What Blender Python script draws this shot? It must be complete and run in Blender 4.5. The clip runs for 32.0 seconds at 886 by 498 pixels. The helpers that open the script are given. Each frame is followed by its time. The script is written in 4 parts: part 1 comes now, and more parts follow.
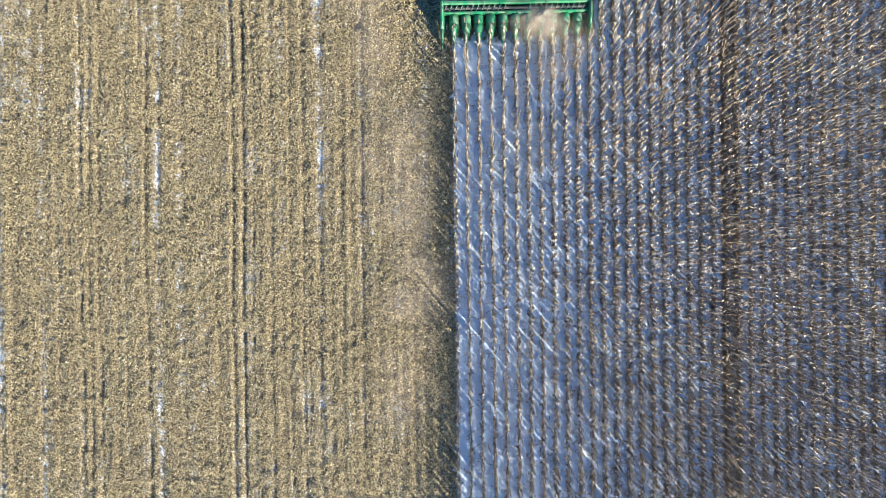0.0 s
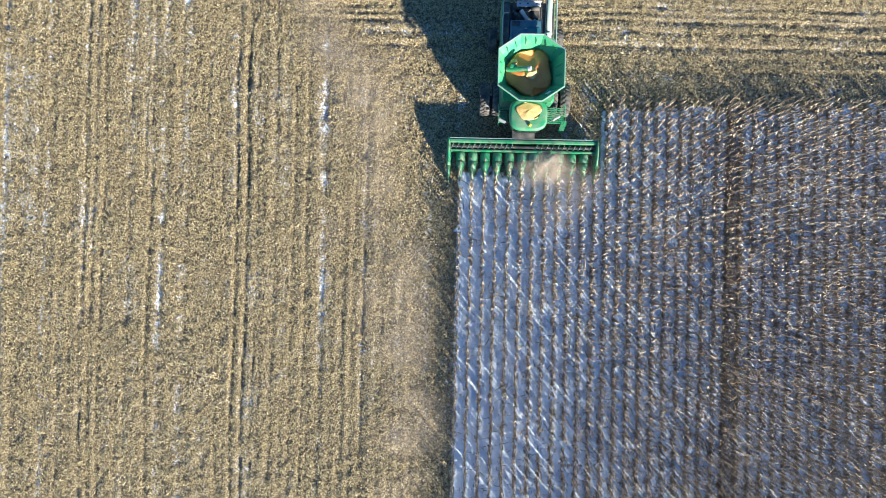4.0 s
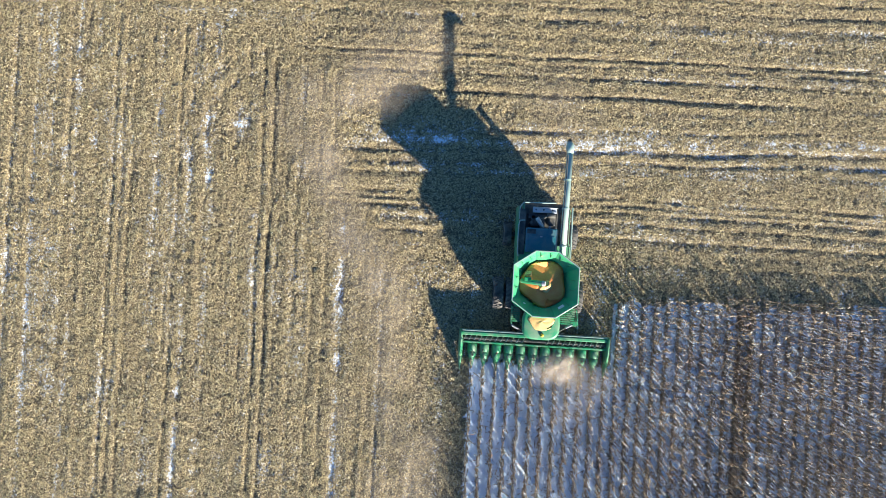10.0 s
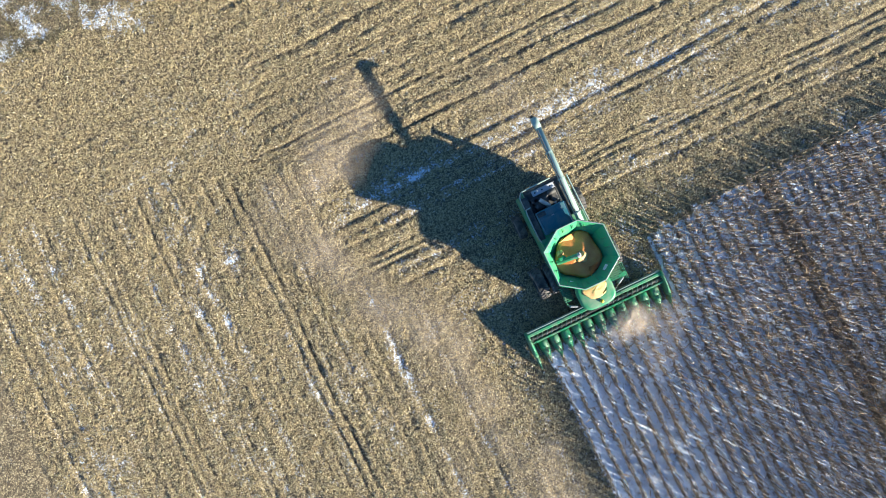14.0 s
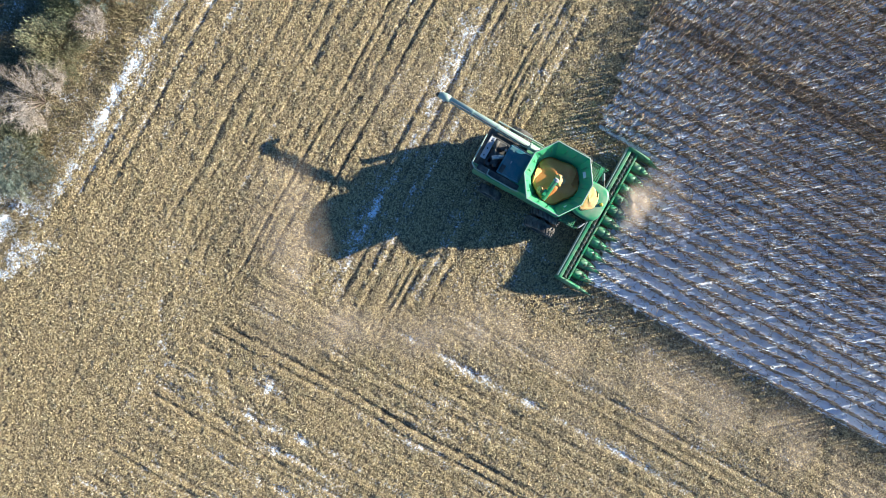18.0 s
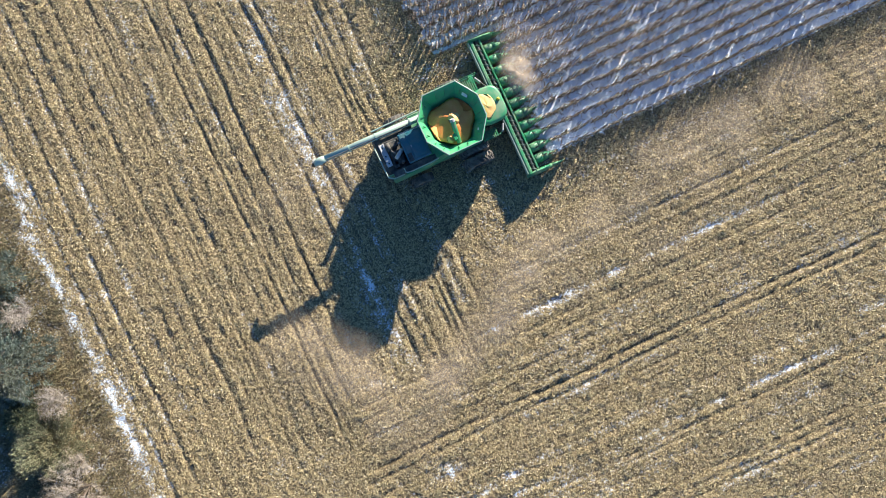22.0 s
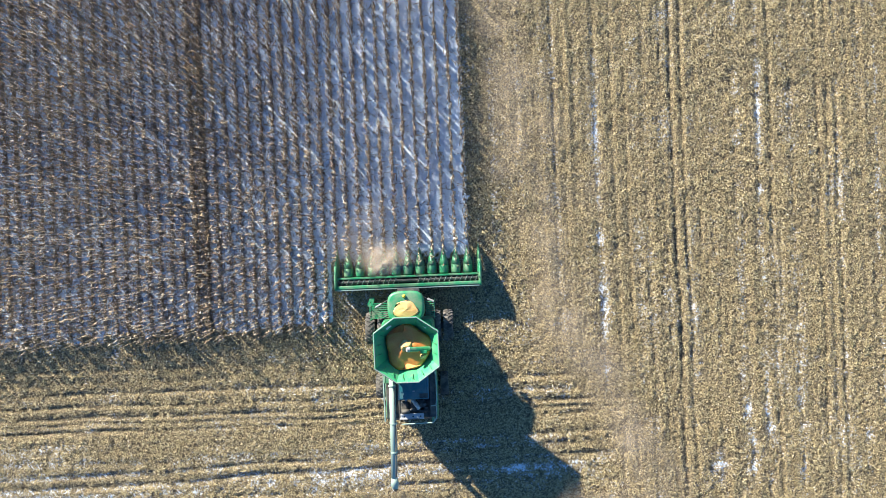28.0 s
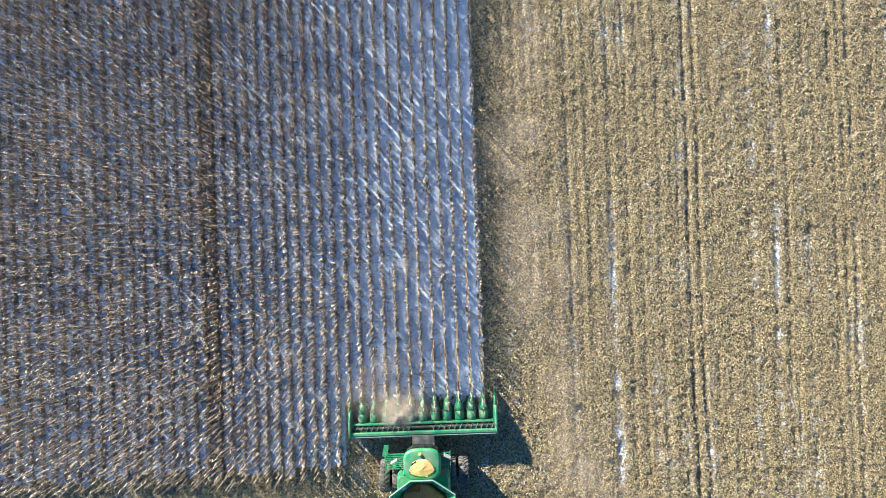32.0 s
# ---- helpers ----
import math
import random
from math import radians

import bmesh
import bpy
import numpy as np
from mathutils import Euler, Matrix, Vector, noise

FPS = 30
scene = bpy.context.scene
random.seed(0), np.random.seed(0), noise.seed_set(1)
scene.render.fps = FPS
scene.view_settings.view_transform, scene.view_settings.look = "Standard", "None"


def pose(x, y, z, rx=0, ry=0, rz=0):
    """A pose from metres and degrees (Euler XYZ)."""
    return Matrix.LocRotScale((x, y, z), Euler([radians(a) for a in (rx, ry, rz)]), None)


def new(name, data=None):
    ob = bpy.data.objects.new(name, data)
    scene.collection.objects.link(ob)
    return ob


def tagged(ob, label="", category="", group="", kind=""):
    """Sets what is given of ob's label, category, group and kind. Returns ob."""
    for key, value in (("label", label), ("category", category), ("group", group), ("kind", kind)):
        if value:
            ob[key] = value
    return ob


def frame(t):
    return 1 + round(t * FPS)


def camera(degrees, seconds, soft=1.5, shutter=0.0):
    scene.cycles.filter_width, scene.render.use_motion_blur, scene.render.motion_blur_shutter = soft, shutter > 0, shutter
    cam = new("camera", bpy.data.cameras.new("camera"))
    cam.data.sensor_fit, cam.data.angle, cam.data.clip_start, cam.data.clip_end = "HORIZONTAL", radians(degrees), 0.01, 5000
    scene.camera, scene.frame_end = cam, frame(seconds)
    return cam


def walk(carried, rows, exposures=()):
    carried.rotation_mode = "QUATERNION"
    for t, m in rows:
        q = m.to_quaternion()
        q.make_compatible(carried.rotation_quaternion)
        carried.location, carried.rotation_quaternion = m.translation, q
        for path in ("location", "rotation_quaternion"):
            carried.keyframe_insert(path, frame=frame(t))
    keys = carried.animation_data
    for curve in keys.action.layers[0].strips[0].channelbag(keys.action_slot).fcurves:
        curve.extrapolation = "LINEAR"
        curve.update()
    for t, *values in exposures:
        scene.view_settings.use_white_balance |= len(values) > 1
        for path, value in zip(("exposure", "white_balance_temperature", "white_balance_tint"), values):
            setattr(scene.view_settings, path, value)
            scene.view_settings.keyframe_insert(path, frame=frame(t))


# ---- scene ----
# The camera: a drone about forty metres above the field, looking down.
# seconds, x, y, z, turn of the picture, tilt forward, tilt sideways (degrees)
ROWS = [
    (0, 0.64, -17.48, 39.99, 0.65, -0.24, 1.33),
    (0.5, 0.62, -16.73, 39.93, 0.54, 0.18, 1.28),
    (1, 0.64, -15.66, 39.94, 0.04, 0.15, 1.24),
    (1.5, 0.69, -14.57, 39.96, -1.06, 0.05, 1.31),
    (2, 0.66, -13.55, 39.94, -1.72, 0.07, 1.29),
    (2.5, 0.65, -12.57, 39.96, -1.88, 0.13, 1.31),
    (3, 0.59, -11.61, 39.97, -1.87, 0.27, 1.28),
    (3.5, 0.59, -10.60, 39.99, -1.82, 0.38, 1.35),
    (5.5, 0.53, -5.68, 40.15, 0.51, 0.06, 1.44),
    (6, 0.64, -4.60, 40.21, 0.65, 0.12, 1.59),
    (6.5, 0.69, -3.57, 40.30, 0.69, 0.21, 1.68),
    (7, 0.75, -2.48, 40.35, 0.73, 0.24, 1.77),
    (7.5, 0.79, -1.26, 40.41, 0.79, 0.04, 1.85),
    (8, 0.68, -0.22, 40.53, 0.85, -0.04, 1.77),
    (8.5, 0.46, 0.57, 40.57, 0.85, 0.05, 1.72),
    (9, 0.28, 1.27, 40.57, -0.24, 0.13, 1.83),
    (9.5, -0.06, 2.00, 40.58, -2.04, 0.06, 1.79),
    (10, -0.37, 2.53, 40.59, -3.22, 0.17, 1.79),
    (10.5, -0.71, 2.96, 40.57, -4.61, 0.29, 1.73),
    (11, -1.01, 3.51, 40.58, -4.58, 0.27, 1.76),
    (11.5, -1.38, 3.83, 40.56, -3.53, 0.46, 1.61),
    (12, -1.57, 4.27, 40.54, -0.51, 0.40, 1.60),
    (12.5, -1.66, 4.42, 40.49, 5.99, 0.22, 1.56),
    (13, -1.59, 4.40, 40.46, 13.75, 0.09, 1.60),
    (13.5, -1.52, 4.20, 40.46, 20.64, 0.12, 1.66),
    (14, -1.60, 4.08, 40.49, 25.76, 0.12, 1.57),
    (14.5, -1.74, 3.84, 40.42, 30.73, 0.34, 1.51),
    (15, -1.55, 4.22, 40.29, 35.20, -0.34, 1.38),
    (15.5, -1.59, 3.98, 40.28, 39.12, -0.13, 1.48),
    (17.5, -2.66, 4.87, 40.28, 55.17, 0.32, -0.62),
    (18, -2.44, 4.98, 40.22, 60.84, 0.07, -0.68),
    (18.5, -2.16, 4.95, 40.23, 66.33, -0.16, -0.58),
    (19, -2.20, 5.13, 40.18, 71.55, -0.18, -0.86),
    (19.5, -2.24, 5.18, 40.21, 78.35, -0.02, -1.01),
    (20, -2.19, 5.12, 40.28, 85.47, 0.05, -0.99),
    (20.5, -2.09, 5.00, 40.31, 92.74, 0.04, -0.86),
    (21, -1.80, 4.92, 40.36, 99.98, -0.29, -0.81),
    (21.5, -1.83, 4.93, 40.43, 107.21, -0.15, -0.83),
    (22, -1.93, 5.01, 40.51, 114.86, 0.13, -0.88),
    (22.5, -1.72, 4.92, 40.60, 122.17, -0.05, -0.88),
    (23, -1.67, 5.12, 40.70, 130.30, 0.20, -1.12),
    (23.5, -1.83, 5.00, 40.81, 138.28, 0.50, -0.87),
    (24, -1.80, 4.49, 40.98, 147.32, 0.78, -0.39),
    (24.5, -1.35, 3.69, 41.12, 156.41, 0.80, -0.14),
    (25, -0.86, 2.56, 41.27, 164.29, 0.71, 0.17),
    (25.5, -0.33, 1.69, 41.39, 167.81, 1.00, 0.29),
    (27.5, 1.53, -3.82, 41.03, 182.43, -0.37, 0.40),
    (28, 1.74, -4.76, 40.91, 182.43, -0.06, 0.50),
    (28.5, 1.96, -5.88, 40.88, 182.35, -0.04, 0.52),
    (29, 2.10, -7.09, 40.81, 182.36, -0.11, 0.51),
    (29.5, 2.24, -8.25, 40.75, 182.37, -0.09, 0.50),
    (30, 2.33, -9.49, 40.68, 182.40, -0.18, 0.49),
    (30.5, 2.39, -10.56, 40.59, 182.32, -0.09, 0.48),
    (31, 2.35, -11.57, 40.50, 182.26, 0.08, 0.53),
    (31.5, 2.42, -12.72, 40.44, 182.19, 0.06, 0.47),
    (32, 2.47, -13.62, 40.46, 182.09, 0.37, 0.41),
]
cam = camera(70, 32.0, soft=0.7)


def from_above(x, y, z, turn, tilt, lean):
    return (Matrix.Translation((x, y, z)) @ Matrix.Rotation(radians(-turn), 4, "Z")
            @ Matrix.Rotation(radians(tilt), 4, "X") @ Matrix.Rotation(radians(lean), 4, "Y"))


walk(cam, [(r[0], from_above(*r[1:])) for r in ROWS], exposures=[(0, 1.48, 6450, 10), (6, 1.45, 6500, 10), (13, 1.42, 6550, 10), (19, 1.44, 6600, 11), (24, 1.31, 6900, 13), (28, 1.44, 6600, 10), (32, 1.46, 6500, 10)])

# Low winter sun in the south-east, clear sky.
SUN_EL, SUN_DIR = radians(20.2), math.atan2(-0.763, 0.647)
world = bpy.data.worlds.new("sky")
scene.world = world
world.use_nodes = True
wn = world.node_tree
sky = wn.nodes.new("ShaderNodeTexSky")
sky.sky_type, sky.sun_disc = "NISHITA", False
sky.air_density, sky.dust_density, sky.ozone_density = 1.0, 0.2, 3.0
sky.sun_elevation, sky.sun_rotation = SUN_EL, math.pi / 2 - SUN_DIR
tint = wn.nodes.new("ShaderNodeMix")
tint.data_type, tint.blend_type = "RGBA", "MULTIPLY"
tint.inputs[0].default_value, tint.inputs[7].default_value = 1.0, (0.57, 0.98, 1.39, 1)
wn.links.new(sky.outputs[0], tint.inputs[6])
wn.links.new(tint.outputs[2], wn.nodes["Background"].inputs[0])
wn.nodes["Background"].inputs[1].default_value = 0.060
sun = new("sun", bpy.data.lights.new("sun", "SUN"))
sun.data.energy, sun.data.angle, sun.data.color = 5.25, radians(0.5), (1.0, 0.94, 0.84)
to_sun = Vector((math.cos(SUN_DIR) * math.cos(SUN_EL), math.sin(SUN_DIR) * math.cos(SUN_EL), math.sin(SUN_EL)))
sun.matrix_basis = Matrix.Translation((30, -40, 60)) @ to_sun.to_track_quat("Z", "Y").to_matrix().to_4x4()


# ---- materials ----
def material(name, rough=0.8, metal=0.0):
    m = bpy.data.materials.new(name)
    m.use_nodes = True
    b = m.node_tree.nodes["Principled BSDF"]
    b.inputs["Roughness"].default_value, b.inputs["Metallic"].default_value = rough, metal
    return m, m.node_tree, b


def node(nt, kind, **values):
    n = nt.nodes.new(kind)
    for key, value in values.items():
        n.inputs[key].default_value = value
    return n


def ramp(nt, fac, stops):
    r = nt.nodes.new("ShaderNodeValToRGB")
    while len(r.color_ramp.elements) < len(stops):
        r.color_ramp.elements.new(0.5)
    for e, (p, c) in zip(r.color_ramp.elements, stops):
        e.position, e.color = p, (*c, 1) if len(c) == 3 else c
    nt.links.new(fac, r.inputs[0])
    return r.outputs[0]


def mixed(nt, fac, a, b, blend="MIX"):
    n = nt.nodes.new("ShaderNodeMix")
    n.data_type, n.blend_type = "RGBA", blend
    for sock, v in ((n.inputs[0], fac), (n.inputs[6], a), (n.inputs[7], b)):
        if isinstance(v, (int, float)):
            sock.default_value = v
        elif isinstance(v, tuple):
            sock.default_value = (*v, 1)
        else:
            nt.links.new(v, sock)
    return n.outputs[2]


def noise_of(nt, scale, detail=4.0, rough=0.55, object_space=True):
    n = node(nt, "ShaderNodeTexNoise", Scale=scale, Detail=detail, Roughness=rough)
    co = nt.nodes.new("ShaderNodeTexCoord" if object_space else "ShaderNodeNewGeometry")
    nt.links.new(co.outputs["Object" if object_space else "Position"], n.inputs["Vector"])
    return n.outputs["Fac"]


def bumped(nt, b, fac, strength, distance=0.02):
    n = node(nt, "ShaderNodeBump", Strength=strength, Distance=distance)
    nt.links.new(fac, n.inputs["Height"])
    nt.links.new(n.outputs[0], b.inputs["Normal"])


def painted(name, colour, rough=0.4, wear=(0.3, 0.26, 0.2), metal=0.0, dirt=0.35):
    """Paint or plastic or metal, with dust and fine scratches."""
    m, nt, b = material(name, rough, metal)
    big, fine = noise_of(nt, 1.7, 5), noise_of(nt, 24.0, 3)
    c = mixed(nt, ramp(nt, big, [(0.42, (0, 0, 0)), (0.75, (dirt,) * 3)]), colour, wear)
    c = mixed(nt, ramp(nt, fine, [(0.60, (0, 0, 0)), (0.72, (dirt * 0.5,) * 3)]), c, wear)
    nt.links.new(c, b.inputs["Base Color"])
    nt.links.new(ramp(nt, big, [(0.3, (rough,) * 3), (0.8, (min(1, rough + 0.3),) * 3)]), b.inputs["Roughness"])
    bumped(nt, b, fine, 0.08, 0.005)
    return m


def straw(name, stops, rough=0.75):
    """Dry plant matter: every loose piece has its own tone."""
    m, nt, b = material(name, rough)
    g = nt.nodes.new("ShaderNodeNewGeometry")
    c = ramp(nt, g.outputs["Random Per Island"], stops)
    big = noise_of(nt, 0.22, 3, object_space=False)
    c = mixed(nt, ramp(nt, big, [(0.35, (0, 0, 0)), (0.7, (0.30,) * 3)]), c, (0.38, 0.28, 0.14))
    nt.links.new(c, b.inputs["Base Color"])
    b.inputs["Specular IOR Level"].default_value = 0.35
    return m


GREEN = painted("green_paint", (0.022, 0.25, 0.105), 0.33, dirt=0.7)
GREEN_IN = painted("green_paint_tank", (0.04, 0.38, 0.16), 0.35, dirt=0.35)
PALE = painted("faded_green_paint", (0.29, 0.40, 0.33), 0.4)
DARK = painted("dark_metal", (0.025, 0.03, 0.03), 0.55, dirt=0.5)
TEAL = painted("engine_cover", (0.012, 0.13, 0.17), 0.4)
STEEL = painted("bare_steel", (0.45, 0.44, 0.42), 0.4, metal=0.7)
PLATE = painted("pale_grey_plate", (0.5, 0.52, 0.52), 0.45)
WHITE = painted("white_label", (0.78, 0.8, 0.8), 0.5, dirt=0.2)
GREY = painted("grey_plastic", (0.3, 0.31, 0.31), 0.5)
RUBBER = painted("tyre_rubber", (0.06, 0.056, 0.05), 0.85, wear=(0.26, 0.23, 0.19), dirt=0.9)
YELLOW = painted("yellow_paint", (0.65, 0.45, 0.03), 0.4)
GLASS = painted("tinted_glass", (0.01, 0.014, 0.014), 0.08, dirt=0.1)
HUSK = straw("corn_husks", [(0.0, (0.12, 0.09, 0.043)), (0.15, (0.27, 0.2, 0.095)), (0.5, (0.43, 0.345, 0.168)), (0.85, (0.55, 0.455, 0.24)), (0.98, (0.63, 0.54, 0.32)), (1.0, (0.70, 0.66, 0.56))])
STALK = straw("corn_stalks", [(0.0, (0.09, 0.056, 0.032)), (0.5, (0.22, 0.15, 0.08)), (0.85, (0.42, 0.31, 0.17)), (1.0, (0.62, 0.50, 0.30))])
LEAF = straw("corn_leaves", [(0.0, (0.065, 0.043, 0.03)), (0.42, (0.22, 0.158, 0.105)), (0.72, (0.50, 0.41, 0.28)), (1.0, (0.76, 0.69, 0.56))])
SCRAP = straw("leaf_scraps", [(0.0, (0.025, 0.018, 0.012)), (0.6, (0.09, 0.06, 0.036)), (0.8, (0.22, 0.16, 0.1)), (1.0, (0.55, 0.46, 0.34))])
NEEDLES = straw("spruce_needles", [(0.0, (0.05, 0.085, 0.065)), (0.5, (0.12, 0.17, 0.14)), (1.0, (0.25, 0.32, 0.28))])
BARK = straw("bark", [(0.0, (0.07, 0.05, 0.035)), (1.0, (0.20, 0.16, 0.13))], 0.9)
BRUSH = straw("dry_brush", [(0.0, (0.04, 0.032, 0.018)), (0.35, (0.10, 0.085, 0.045)), (0.6, (0.12, 0.125, 0.055)), (0.85, (0.24, 0.20, 0.11)), (1.0, (0.36, 0.31, 0.2))])
OLIVE = straw("juniper_leaves", [(0.0, (0.045, 0.065, 0.038)), (0.5, (0.095, 0.13, 0.075)), (0.85, (0.16, 0.19, 0.11)), (1.0, (0.26, 0.25, 0.15))])
TWIG = straw("grey_twigs", [(0.0, (0.2, 0.18, 0.16)), (1.0, (0.46, 0.42, 0.38))], 0.9)


def grain_material(name, deep, mid, light, lit):
    m, nt, b = material(name, 0.6)
    v = node(nt, "ShaderNodeTexVoronoi", Scale=55.0)
    co = nt.nodes.new("ShaderNodeTexCoord")
    nt.links.new(co.outputs["Object"], v.inputs["Vector"])
    c = mixed(nt, ramp(nt, noise_of(nt, 2.2, 4), [(0.35, (0, 0, 0)), (0.7, (1, 1, 1))]), mid, light)
    c = mixed(nt, 0.5, c, ramp(nt, v.outputs["Distance"], [(0.0, lit), (0.6, deep)]))
    nt.links.new(c, b.inputs["Base Color"])
    bumped(nt, b, v.outputs["Distance"], 0.5, 0.01)
    return m


# The same corn twice: orange-brown as in shade, then paler as in sunlight.
GRAIN = grain_material("corn_grain", (0.66, 0.16, 0.035), (0.92, 0.29, 0.06), (0.94, 0.44, 0.12), (0.94, 0.44, 0.12))
SUNLIT_GRAIN = grain_material("sunlit_grain", (0.55, 0.26, 0.07), (0.78, 0.46, 0.16), (0.88, 0.60, 0.28), (0.9, 0.60, 0.26))


def ground_material():
    """Soil with chaff, shade painted into its gaps, and snow where the cover attribute says so, broken up finely."""
    m, nt, b = material("field_soil", 0.9)
    cover = nt.nodes.new("ShaderNodeAttribute")
    cover.attribute_name = "snow_cover"
    fine, mid, big = noise_of(nt, 7.0, 7, 0.75), noise_of(nt, 1.6, 5), noise_of(nt, 0.12, 3)
    vor = node(nt, "ShaderNodeTexVoronoi", Scale=11.0, Randomness=1.0)
    warp = nt.nodes.new("ShaderNodeVectorMath")
    warp.operation = "MULTIPLY_ADD"
    co = nt.nodes.new("ShaderNodeTexCoord")
    wob = node(nt, "ShaderNodeTexNoise", Scale=6.0, Detail=3.0)
    nt.links.new(co.outputs["Object"], wob.inputs["Vector"])
    nt.links.new(wob.outputs["Color"], warp.inputs[0])
    warp.inputs[1].default_value = (0.16, 0.16, 0.0)
    nt.links.new(co.outputs["Object"], warp.inputs[2])
    nt.links.new(warp.outputs[0], vor.inputs["Vector"])
    tone = nt.nodes.new("ShaderNodeSeparateColor")
    nt.links.new(vor.outputs["Color"], tone.inputs[0])
    soil = ramp(nt, tone.outputs[0], [(0.0, (0.11, 0.08, 0.044)), (0.35, (0.24, 0.185, 0.095)), (0.7, (0.40, 0.315, 0.165)), (1.0, (0.56, 0.46, 0.26))])
    # near-black between the cells: the shade in the gaps, put into the colour
    soil = mixed(nt, ramp(nt, vor.outputs["Distance"], [(0.35, (0, 0, 0)), (0.75, (0.8,) * 3)]), soil, (0.05, 0.036, 0.022))
    soil = mixed(nt, ramp(nt, fine, [(0.3, (0.35,) * 3), (0.5, (0, 0, 0))]), soil, (0.08, 0.06, 0.035))
    soil = mixed(nt, ramp(nt, mid, [(0.4, (0, 0, 0)), (0.75, (0.3,) * 3)]), soil, (0.16, 0.115, 0.06))
    snow = ramp(nt, mid, [(0.3, (0.68, 0.79, 0.90)), (0.6, (0.82, 0.89, 0.94))])
    add = nt.nodes.new("ShaderNodeMath")
    add.operation = "MULTIPLY_ADD"
    nt.links.new(fine, add.inputs[0])
    add.inputs[1].default_value = 1.5
    nt.links.new(cover.outputs["Fac"], add.inputs[2])
    shift = nt.nodes.new("ShaderNodeMath")
    shift.operation = "SUBTRACT"
    nt.links.new(add.outputs[0], shift.inputs[0])
    shift.inputs[1].default_value = 0.75
    sift = nt.nodes.new("ShaderNodeMath")
    sift.operation = "MULTIPLY_ADD"
    nt.links.new(tone.outputs[1], sift.inputs[0])
    sift.inputs[1].default_value = -0.40
    nt.links.new(shift.outputs[0], sift.inputs[2])
    lift = nt.nodes.new("ShaderNodeMath")
    nt.links.new(sift.outputs[0], lift.inputs[0])
    lift.inputs[1].default_value = 0.20
    mask = ramp(nt, lift.outputs[0], [(0.28, (0, 0, 0)), (0.62, (1, 1, 1))])
    nt.links.new(mixed(nt, mask, soil, snow), b.inputs["Base Color"])
    relief = nt.nodes.new("ShaderNodeMath")
    relief.operation = "SUBTRACT"
    nt.links.new(fine, relief.inputs[0])
    nt.links.new(vor.outputs["Distance"], relief.inputs[1])
    bumped(nt, b, relief.outputs[0], 0.8, 0.05)
    return m


SOIL = ground_material()


# ---- building helpers ----
def part(name, bm, mat, parent=None, label="", smooth=False):
    me = bpy.data.meshes.new(name)
    bm.to_mesh(me)
    bm.free()
    me.materials.append(mat)
    if smooth:
        for p in me.polygons:
            p.use_smooth = True
    ob = new(name, me)
    ob.parent = parent
    if label:
        tagged(ob, label)
    return ob


def soup(name, verts, faces, mat, parent=None):
    """One mesh object from arrays of vertices and faces (all faces of one size)."""
    verts, faces = np.asarray(verts, np.float32), np.asarray(faces, np.int32)
    me = bpy.data.meshes.new(name)
    me.vertices.add(len(verts))
    me.vertices.foreach_set("co", verts.ravel())
    n, k = faces.shape
    me.loops.add(n * k)
    me.loops.foreach_set("vertex_index", faces.ravel())
    me.polygons.add(n)
    me.polygons.foreach_set("loop_start", np.arange(0, n * k, k, dtype=np.int32))
    me.polygons.foreach_set("loop_total", np.full(n, k, np.int32))
    me.update(calc_edges=True)
    me.materials.append(mat)
    ob = new(name, me)
    ob.parent = parent
    return ob


def box(bm, x0, x1, y0, y1, z0, z1, bevel=0.0):
    r = bmesh.ops.create_cube(bm, size=1.0)
    bmesh.ops.scale(bm, verts=r["verts"], vec=(x1 - x0, y1 - y0, z1 - z0))
    bmesh.ops.translate(bm, verts=r["verts"], vec=((x0 + x1) / 2, (y0 + y1) / 2, (z0 + z1) / 2))
    if bevel:
        edges = {e for v in r["verts"] for e in v.link_edges}
        bmesh.ops.bevel(bm, geom=list(edges), offset=bevel, segments=2, affect="EDGES", profile=0.5)
    return bm


def tube(bm, a, b, r0, r1=None, sides=10, caps=True):
    a, b = Vector(a), Vector(b)
    m = Matrix.Translation((a + b) / 2) @ (b - a).to_track_quat("Z", "Y").to_matrix().to_4x4()
    bmesh.ops.create_cone(bm, cap_ends=caps, segments=sides, radius1=r0, radius2=r0 if r1 is None else r1, depth=(b - a).length, matrix=m)
    return bm


def loft(bm, rings, close=True, caps=True):
    """Joins rings of points, each of the same count."""
    made = [[bm.verts.new(p) for p in ring] for ring in rings]
    n = len(made[0])
    for a, b in zip(made, made[1:]):
        for i in range(n if close else n - 1):
            bm.faces.new((a[i], a[(i + 1) % n], b[(i + 1) % n], b[i]))
    if caps:
        bm.faces.new(made[0][::-1])
        bm.faces.new(made[-1])
    bmesh.ops.recalc_face_normals(bm, faces=bm.faces)
    return bm


B = bmesh.new

# ---- the ground ----
rng = np.random.default_rng(7)


def value_noise(x, y, scale, seed):
    """Smooth noise in -1..1 on arrays."""
    r = np.random.default_rng(seed).random((64, 64)) * 2 - 1
    u, v = x / scale, y / scale
    i, j = np.floor(u).astype(int), np.floor(v).astype(int)
    a, b = u - i, v - j
    a, b = a * a * (3 - 2 * a), b * b * (3 - 2 * b)
    i0, i1, j0, j1 = i % 64, (i + 1) % 64, j % 64, (j + 1) % 64
    return (r[i0, j0] * (1 - a) + r[i1, j0] * a) * (1 - b) + (r[i0, j1] * (1 - a) + r[i1, j1] * a) * b


